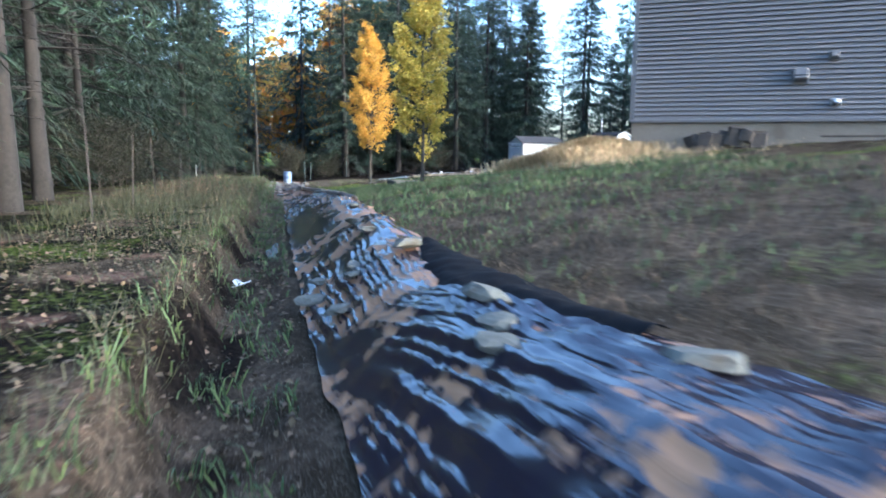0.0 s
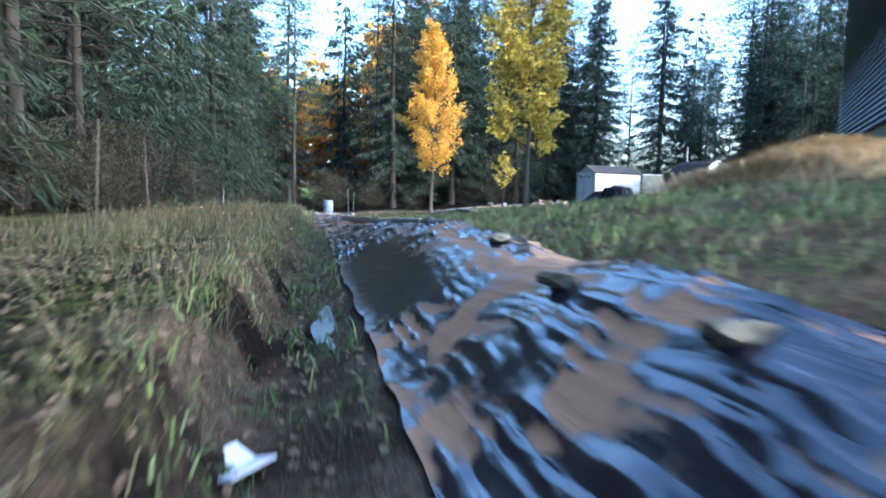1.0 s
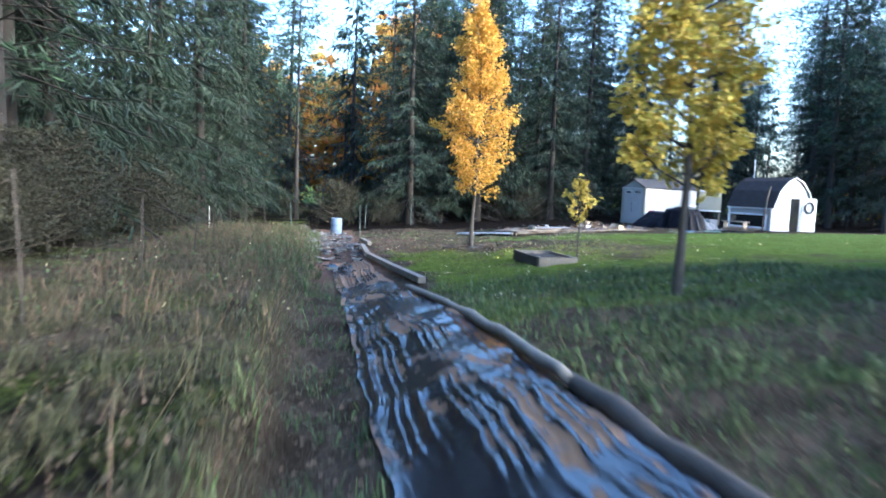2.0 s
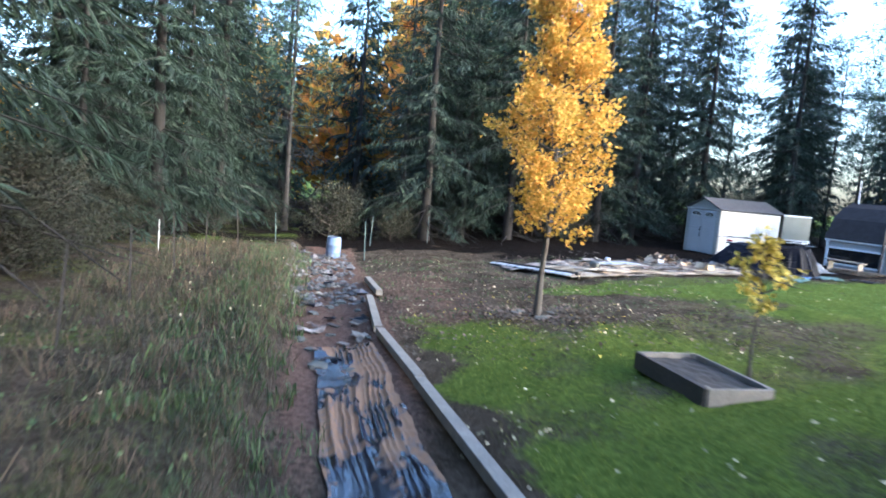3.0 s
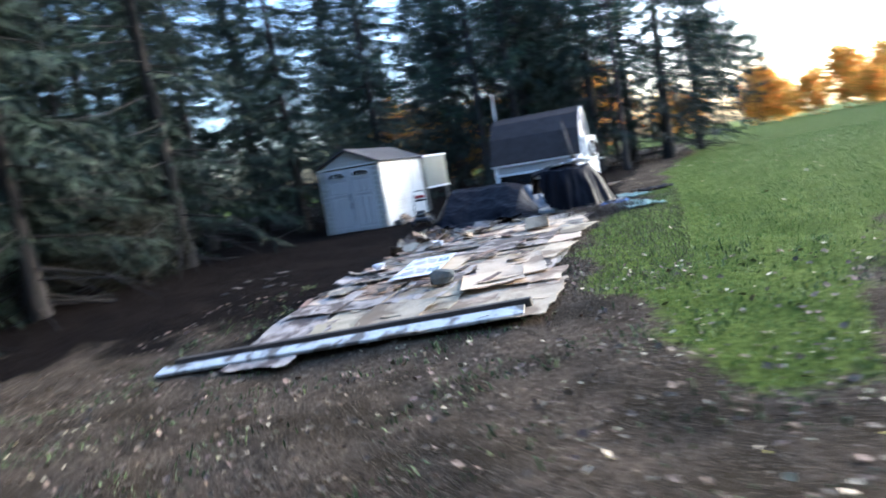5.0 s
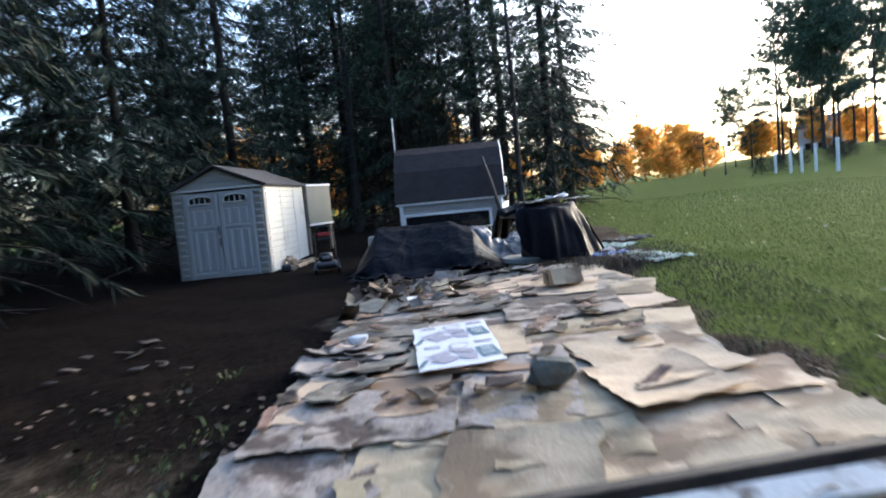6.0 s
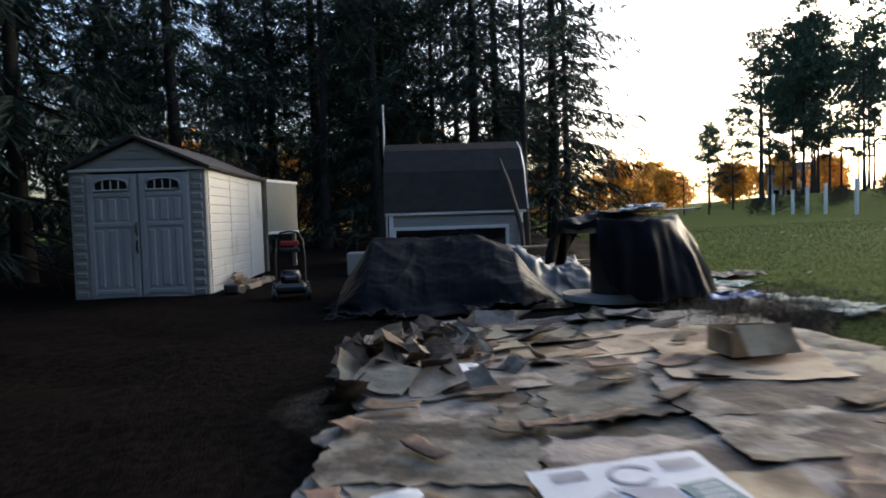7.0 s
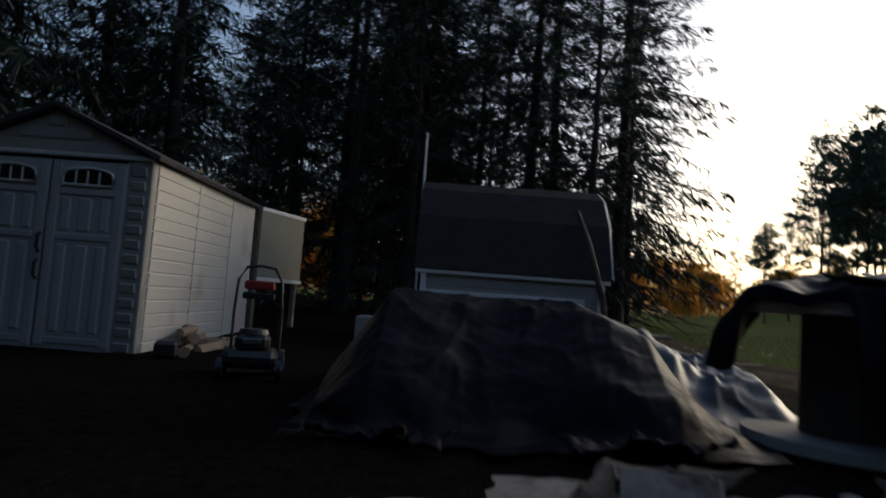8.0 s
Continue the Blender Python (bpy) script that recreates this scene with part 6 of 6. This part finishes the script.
# ---- printed poster ----
def poster():
    b = root("poster", lie(4.2, -8.28, 0.165, 6) @ Matrix.Diagonal((0.91, 0.84, 1, 1)), "white printed poster sheets with teal bars on the cardboard", "poster")
    for n, y0 in enumerate((0.45, -0.45)):
        V, F = crumpled(0.83, 0.92, 0.0015, 900 + n, 0.0022, 15, 15, 0.012)
        sheet = part("sheet", fast_mesh("sheet", V + [0, y0, 0.004 * n], F, M["paper"]), None, b)
        z = 0.006 + 0.004 * n
        V, F = tubes([[(0.03 + 0.1 * math.cos(a), y0 + 0.27 + 0.1 * math.sin(a), z, 0.016) for a in np.linspace(0.3, 5.6, 16)]], 4)
        V[:, 2] = z + (V[:, 2] - z) * 0.1
        part("ring_mark", fast_mesh("ring_mark", V, F, M["ink"]), None, sheet)
        for pts in (((-0.34, -0.02), (-0.13, 0.13), (-0.06, 0.0), (-0.2, -0.13)), ((-0.1, 0.15), (0.14, 0.1), (0.16, -0.06), (-0.02, 0.0)), ((-0.3, -0.18), (-0.1, -0.06), (0.0, -0.2), (-0.16, -0.33)), ((-0.03, -0.07), (0.17, -0.1), (0.16, -0.32), (0.04, -0.26))):
            bm = bmesh.new()
            f = bm.faces.new([bm.verts.new((px, y0 + py, z + 0.001)) for px, py in pts])
            ext = bmesh.ops.extrude_face_region(bm, geom=[f])
            bmesh.ops.translate(bm, vec=(0, 0, 0.001), verts=[g for g in ext["geom"] if isinstance(g, bmesh.types.BMVert)])
            part("printed_shape", bm, M["ink"], sheet)
        part("printed_panel", boxed((0.19, 0.38, 0.0015), (0.285, y0 - 0.07, z + 0.001), Euler((0, 0, 0.12)).to_matrix()), M["ink_teal"], sheet)
        for k in range(5):
            part("text_bar", boxed((0.12, 0.018, 0.002), (0.28, y0 + 0.06 - k * 0.055, z + 0.003), Euler((0, 0, 0.12)).to_matrix()), M["paper"], sheet)
        for k in range(4):
            part("text_bar", boxed((0.16, 0.012, 0.0015), (-0.25, y0 + 0.37 - k * 0.03, z + 0.001)), M["ink"], sheet)
            part("text_bar", boxed((0.18, 0.012, 0.0015), (0.28, y0 + 0.37 - k * 0.03, z + 0.001)), M["ink"], sheet)
        part("printed_panel", boxed((0.05, 0.24, 0.0015), (-0.36, y0 - 0.25, z + 0.001), Euler((0, 0, -0.3)).to_matrix()), M["ink_teal"], sheet)


poster()
x, y = 4.95, -9.55
single("stone_block", rock_mesh(90, 0.17, (1, 0.8, 0.6)), M["stone"], pose(x, y, float(relief(x, y)) + 0.22), "grey stone weighing down the cardboard", "rock")
x, y = 3.2, -7.85
single("white_bag", rock_mesh(93, 0.085, (1.1, 0.8, 0.6)), M["paper"], pose(x, y, float(relief(x, y)) + 0.2), "crumpled white bag on the cardboard", "bag")


# ---- covered heap, spool and tarps ----
def tarp_mesh(x0, x1, y0, y1, height, seed, mat, nx=110, ny=80, fold=0.035, wave=0.5):
    X, Y = np.meshgrid(np.linspace(x0, x1, nx), np.linspace(y0, y1, ny))
    edge = 0.12 * waves(X, Y, seed + 5, 1.1, 3) * (1 - 0.85 * smooth(height(X, Y), 0.0, 0.2))
    X2, Y2 = X + edge * 0.6, Y + edge
    ang = np.arctan2(Y - (y0 + y1) / 2, (X - (x0 + x1) / 2) * 0.6)
    H = height(X, Y)
    radial = ridges(ang * 2.1 + 0.5 * waves(X, Y, seed, 1.4, 2)) * fold * 1.6 + ridges((X * 0.7 + Y) * 1.7 + 0.8 * waves(X, Y, seed + 1, 1.2, 2)) * fold
    Z = relief(X2, Y2) + 0.03 + H + radial * (0.35 + smooth(H, 0.02, 0.3)) + 0.009 * waves(X, Y, seed + 2, wave, 3)
    i = (np.arange(ny - 1)[:, None] * nx + np.arange(nx - 1)[None]).ravel()
    return fast_mesh("cover", np.stack([X2.ravel(), Y2.ravel(), Z.ravel()], 1), np.stack([i, i + 1, i + nx + 1, i + nx], 1), M[mat], True)


def heap(X, Y):
    """Straight taut planes between a sharp ridge and the ground."""
    ridge = np.interp(X, [2.22, 2.28, 2.44, 2.66, 3.3, 4.05, 4.5, 4.75, 4.95], [0.0, 0.26, 0.48, 0.83, 0.79, 0.8, 0.62, 0.3, 0.08])
    across = np.interp(Y + 0.12 * np.sin(3.1 * X), [-2.85, -2.7, -2.45, -1.75, -1.4, -0.3, 0.45], [0.0, 0.1, 0.36, 0.93, 1.0, 0.85, 0.0])
    return ridge * across


heap_cover = root("heap_cover", Matrix.Identity(4), "heap covered by a wrinkled black-blue plastic tarp", "tarp")
part("cover", tarp_mesh(2.12, 5.0, -2.95, 0.6, heap, 61, "tarp", 150, 150, fold=0.009, wave=0.3), None, heap_cover)
for k, (x, y, w, turn) in enumerate(((2.62, -2.92, 0.5, 10), (2.95, -3.0, 0.4, -35), (4.0, -2.95, 0.55, 15), (4.45, -2.9, 0.5, -8))):
    V, F = crumpled(w, 0.22, 0.006, 700 + 3 * k, 0.05, 16, 10, 0.05, 0.05, 0.35)
    hem = part("loose_hem", fast_mesh("loose_hem", V, F, M["tarp"], True), None, heap_cover, "crumpled hem of the tarp on the soil")
    hem.matrix_local = pose(x, y, float(relief(x, y)) + 0.08, 0, 0, turn)


def low_heap(X, Y):
    return np.interp(X, [4.35, 4.7, 5.1, 5.5, 5.7], [0.5, 0.46, 0.36, 0.25, 0.03]) * smooth(Y, -2.1, -1.4) * smooth(-Y, -0.3, 0.5) * (1 + 0.25 * waves(X, Y, 9, 0.8, 3))


single("tarp", tarp_mesh(4.3, 5.75, -2.3, 0.2, low_heap, 67, "tarp_blue", 80, 70, 0.025, 0.35), None, Matrix.Identity(4), "crumpled blue-grey tarp trailing from the covered heap", "tarp")


def spool():
    cx, cy = 5.68, -2.4
    z0 = gz(cx, cy)
    b = root("cable_spool", pose(cx, cy, z0), "upright grey wooden cable spool half hidden under a tarp", "cable spool")
    for name, z in (("base_disc", 0.05), ("top_disc", 0.86)):
        bm = bmesh.new()
        rod(bm, (0, 0, z - 0.035), (0, 0, z + 0.035), 0.66, None, 40)
        part(name, bm, M["spool"], b)
    # the staves take a darker timber for the shade under the tarp
    for k in range(14):
        a = k * math.tau / 14
        part("drum_stave", boxed((0.135, 0.035, 0.76), (0.3 * math.cos(a), 0.3 * math.sin(a), 0.46), Euler((0, 0, a + math.pi / 2)).to_matrix(), 0.006), M["dark_wood"], b, "grey stave coloured dark for the tarp's shade")
    # the tarp over it, hanging long at the back and right, short in front
    na, nr = 120, 40
    A, R = np.meshgrid(np.linspace(0, math.tau, na), np.linspace(0, 1, nr), indexing="ij")
    reach = np.interp(np.mod(A, math.tau), [0, 0.8, 1.2, 1.95, 2.25, 3.0, 3.2, 4.1, 4.3, 4.65, 5.5, 6.28], [0.95, 0.9, 0.15, 0.15, 0.6, 0.55, 0.1, 0.1, 0.75, 0.93, 0.95, 0.95])
    disc = 0.69
    flare = 0.2 + 0.22 * np.clip(np.cos(A), 0, 1)
    run = R * (disc + reach)
    over = np.maximum(run - disc, 0)
    fold = ridges(A * 2.4 + 0.3 * np.sin(3 * A)) * 0.1 * smooth(over, 0, 0.4) + ridges(A * 5.1 + R) * 0.03 * smooth(over, 0, 0.3)
    rad = np.minimum(run, disc) + over * flare + fold
    Z = 0.96 - np.maximum(over - 0.02, 0) * 0.97 + 0.05 * waves(rad * np.cos(A), rad * np.sin(A), 71, 0.8, 3) * smooth(run, 0, 0.3) + 0.12 * np.exp(-(((rad * np.cos(A) + 0.05) ** 2 + (rad * np.sin(A)) ** 2) / 0.12))
    V = np.stack([rad * np.cos(A), rad * np.sin(A), np.maximum(Z, 0.02)], -1).reshape(-1, 3)
    i = (np.arange(na - 1)[:, None] * nr + np.arange(nr - 1)[None]).ravel()
    single("tarp", fast_mesh("tarp", V, np.stack([i, i + nr, i + nr + 1, i + 1], 1), M["tarp"], True), None, pose(cx, cy, z0), "black-blue tarp draped over the cable spool", "tarp")
    for k, (x, y) in enumerate(((-0.05, -0.2), (0.28, -0.05), (0.42, 0.15))):
        V, F = crumpled(0.42, 0.34, 0.012, 700 + k * 4, 0.03, 8, 7, 0.05, 0.05, 0.5)
        single("paper_bag", fast_mesh("paper_bag", V, F, M["paper" if k else "stone"], True), None, pose(cx + x, cy + y, z0 + 1.06 + 0.025 * k, 3, -4, 40 * k), "crumpled pale sack lying on top of the tarp", "bag", "sacks on the spool")
    timber("lath", (cx + 0.2, cy + 0.1, z0 + 1.05), (cx + 1.05, cy + 0.05, z0 + 1.07), 0.05, 0.025, "white_board", "thin pale lath lying on the tarp", "lath")


spool()
for k, (x, y, w, h, turn, mat, label) in enumerate(((7.25, -3.75, 1.25, 0.7, -62, "tarp_green", "faded green tarp lying crumpled on the grass"), (7.05, -1.9, 0.9, 0.6, -40, "tarp_green", "faded green tarp end lying on soil beside the spool"), (6.85, -3.05, 0.55, 0.5, 20, "bright_blue", "bright blue plastic sheet crumpled on the ground"), (6.75, -2.5, 0.8, 0.5, 70, "tarp_blue", "grey-blue tarp crumpled beside the spool"), (7.6, -1.1, 0.9, 0.6, 10, "tarp", "dark tarp crumpled on the soil behind the spool"))):
    V, F = crumpled(w, h, 0.008, 800 + 5 * k, 0.028, 30, 24, 0.08, 0.02, 0.4)
    single("tarp", fast_mesh("tarp", V, F, M[mat], True), None, lie(x, y, 0.05, turn), label, "tarp", "loose tarps by the spool")
# dead weed clump beside the bed
n = 2600
t = rng.normal(0, 1, (n, 2))
blades("dead_weed_clump", 6.55 + 0.42 * t[:, 0], -4.1 + 0.35 * t[:, 1], rng.uniform(0.08, 0.32, n), 0.006, 1.3, "twig", "dark tangled clump of dead weeds by the bed", "weeds", rng)
n = 5000
x, y = rng.uniform(6.4, 8.2, n), rng.uniform(-11, -2, n)
blades("dead_grass_margin", x, y, rng.uniform(0.04, 0.14, n), 0.006, 1.8, "twig", "trampled dead grass between bed and lawn", "grass", rng)


# ---- mower, firewood, small things by the shed ----
def mower():
    b = root("lawn_mower", pose(1.42, -0.85, gz(1.42, -0.85), 0, 0, 12) @ Matrix.Diagonal((0.95, 0.95, 0.88, 1)), "black and red push mower with its handle folded upright", "lawn mower")
    bm = boxed((0.46, 0.62, 0.16), (0, 0, 0.19), None, 0.05)
    part("deck", bm, M["black_plastic"], b)
    for x in (-0.25, 0.25):
        for y, r in ((-0.24, 0.1), (0.26, 0.13)):
            bm = bmesh.new()
            rod(bm, (x - 0.025, y, r), (x + 0.025, y, r), r, None, 20)
            wheel = part("wheel", bm, M["black_plastic"], b)
            bm = bmesh.new()
            rod(bm, (x - 0.03, y, r), (x + 0.03, y, r), r * 0.5, None, 14)
            part("hub", bm, M["steel"], wheel)
    bm = boxed((0.3, 0.32, 0.16), (0, -0.02, 0.34), None, 0.04)
    part("engine", bm, M["black_plastic"], b)
    bm = bmesh.new()
    rod(bm, (0, -0.02, 0.42), (0, -0.02, 0.47), 0.14, 0.12, 20)
    part("engine_cover", bm, M["black_plastic"], b)
    part("front_badge", boxed((0.16, 0.02, 0.05), (0, -0.19, 0.36), None, 0.005), M["steel"], b)
    V, F = tubes([[(-0.22, 0.26, 0.22, 0.014), (-0.22, 0.24, 0.62, 0.014), (-0.2, 0.22, 0.95, 0.014), (-0.13, 0.2, 1.08, 0.015), (0, 0.2, 1.1, 0.015), (0.13, 0.2, 1.08, 0.015), (0.2, 0.22, 0.95, 0.014), (0.22, 0.24, 0.62, 0.014), (0.22, 0.26, 0.22, 0.014)]], 8)
    part("handle", fast_mesh("handle", V, F, M["black_plastic"], True), None, b)
    part("control_panel", boxed((0.28, 0.05, 0.09), (0, 0.19, 0.9), None, 0.015), M["red_paint"], b, "red control panel")
    part("control_bar", boxed((0.3, 0.05, 0.07), (0, 0.18, 0.79), None, 0.015), M["black_plastic"], b)


mower()
rnd = random.Random(51)
for k in range(20):
    x, y = rnd.uniform(0.12, 0.5), rnd.uniform(0.1, 2.3)
    bm = bmesh.new()
    L, r = rnd.uniform(0.25, 0.45), rnd.uniform(0.04, 0.065)
    rod(bm, (-L / 2, 0, 0), (L / 2, 0, 0), r, r * 0.9, 7)
    for v in bm.verts:
        v.co += Vector((0, rnd.uniform(-0.01, 0.01), rnd.uniform(-0.01, 0.01)))
    single("firewood_log", bm, M["firewood"], pose(x, y, 0.05 + 0.085 * (k % 3) * (x < 0.35), 0, rnd.uniform(-6, 6), rnd.uniform(50, 130)), "split firewood log lying against the shed", "firewood", "firewood by the shed")
single("dark_pot", boxed((0.22, 0.2, 0.16), (0, 0, 0.08), None, 0.03), M["black_plastic"], pose(0.35, -0.1, gz(0.35, -0.1), 0, 0, 20), "black plastic tray beside the shed", "tray")
crate = root("storage_crate", pose(2.35, 2.2, gz(2.35, 2.2)), "grey storage crate with a pale label", "crate")
part("body", boxed((0.9, 0.5, 0.42), (0, 0, 0.21), None, 0.02), M["barn_grey"], crate)
part("label_plate", boxed((0.16, 0.01, 0.16), (0.1, -0.256, 0.24)), M["white_trim"], crate)
bench = root("plank_bench", pose(5.0, 1.4, gz(5.0, 1.4)), "low weathered plank bench behind the tarp", "bench")
part("seat", boxed((1.5, 0.3, 0.04), (0, 0, 0.44), None, 0.006), M["old_wood"], bench)
for x in (-0.6, 0.6):
    part("leg", boxed((0.05, 0.26, 0.43), (x, 0, 0.215), None, 0.005), M["old_wood"], bench)
for k in range(4):
    timber("scrap_plank", (4.6 + 0.1 * k, 0.9, 0.1 + 0.05 * k), (6.2 + 0.2 * k, 1.2, 0.12 + 0.05 * k), 0.1, 0.035, "firewood", "tan scrap plank stacked behind the spool", "plank", "scrap planks")


# ---- beyond the hill: white posts, a far house ----
for k, (x, y, h) in enumerate(((24.6, 29.0, 1.2), (24.2, 26.2, 1.35), (23.9, 24.3, 1.4), (23.6, 22.2, 1.5), (22.9, 18.8, 1.6))):
    p = root("white_post", pose(x, y, gz(x, y) - 0.1), "white square post standing on the hill lawn", "post", "white posts on the hill")
    part("shaft", boxed((0.13, 0.13, h + 0.1), (0, 0, (h + 0.1) / 2), None, 0.01), M["white_trim"], p)
    part("cap", boxed((0.17, 0.17, 0.05), (0, 0, h + 0.12), None, 0.015), M["white_trim"], p)


def far_house(x, y, turn):
    z = gz(x, y)
    b = root("far_house", pose(x, y, z - 0.2, 0, 0, turn) @ Matrix.Scale(0.7, 4), "pale two-storey house far off among trees", "house")
    part("wall", boxed((11, 8, 5.6), (0, 0, 2.8), None, 0.02), M["far_wall"], b)
    bm = bmesh.new()
    vs = [bm.verts.new(c) for c in ((-6, -4.6, 5.5), (6, -4.6, 5.5), (6, 4.6, 5.5), (-6, 4.6, 5.5), (-6, 0, 8.2), (6, 0, 8.2))]
    for f in ((0, 1, 5, 4), (2, 3, 4, 5), (0, 4, 3), (1, 2, 5), (3, 2, 1, 0)):
        bm.faces.new([vs[i] for i in f])
    part("roof", bm, M["shingle"], b)
    for fx in (-3.8, -1.3, 1.3, 3.8):
        for fz in (1.5, 4.2):
            w = part("window", boxed((1.1, 0.08, 1.4), (fx, -4.02, fz), None, 0.01), M["dark_glass_and_doorway"], b)
            part("sill", boxed((1.3, 0.14, 0.08), (fx, -4.05, fz - 0.76)), M["white_trim"], w)


far_house(60.0, 88.0, -28)
for k in range(10):
    x, y = 24 + k * 1.5, 30 + rnd.uniform(-2, 3)
    o = copy_thing(shrub, pose(x, y, gz(x, y) - 0.05, 0, 0, 37 * k))
    o.matrix_world = pose(x, y, gz(x, y) - 0.05, 0, 0, 37 * k) @ Matrix.Scale(0.55, 4)
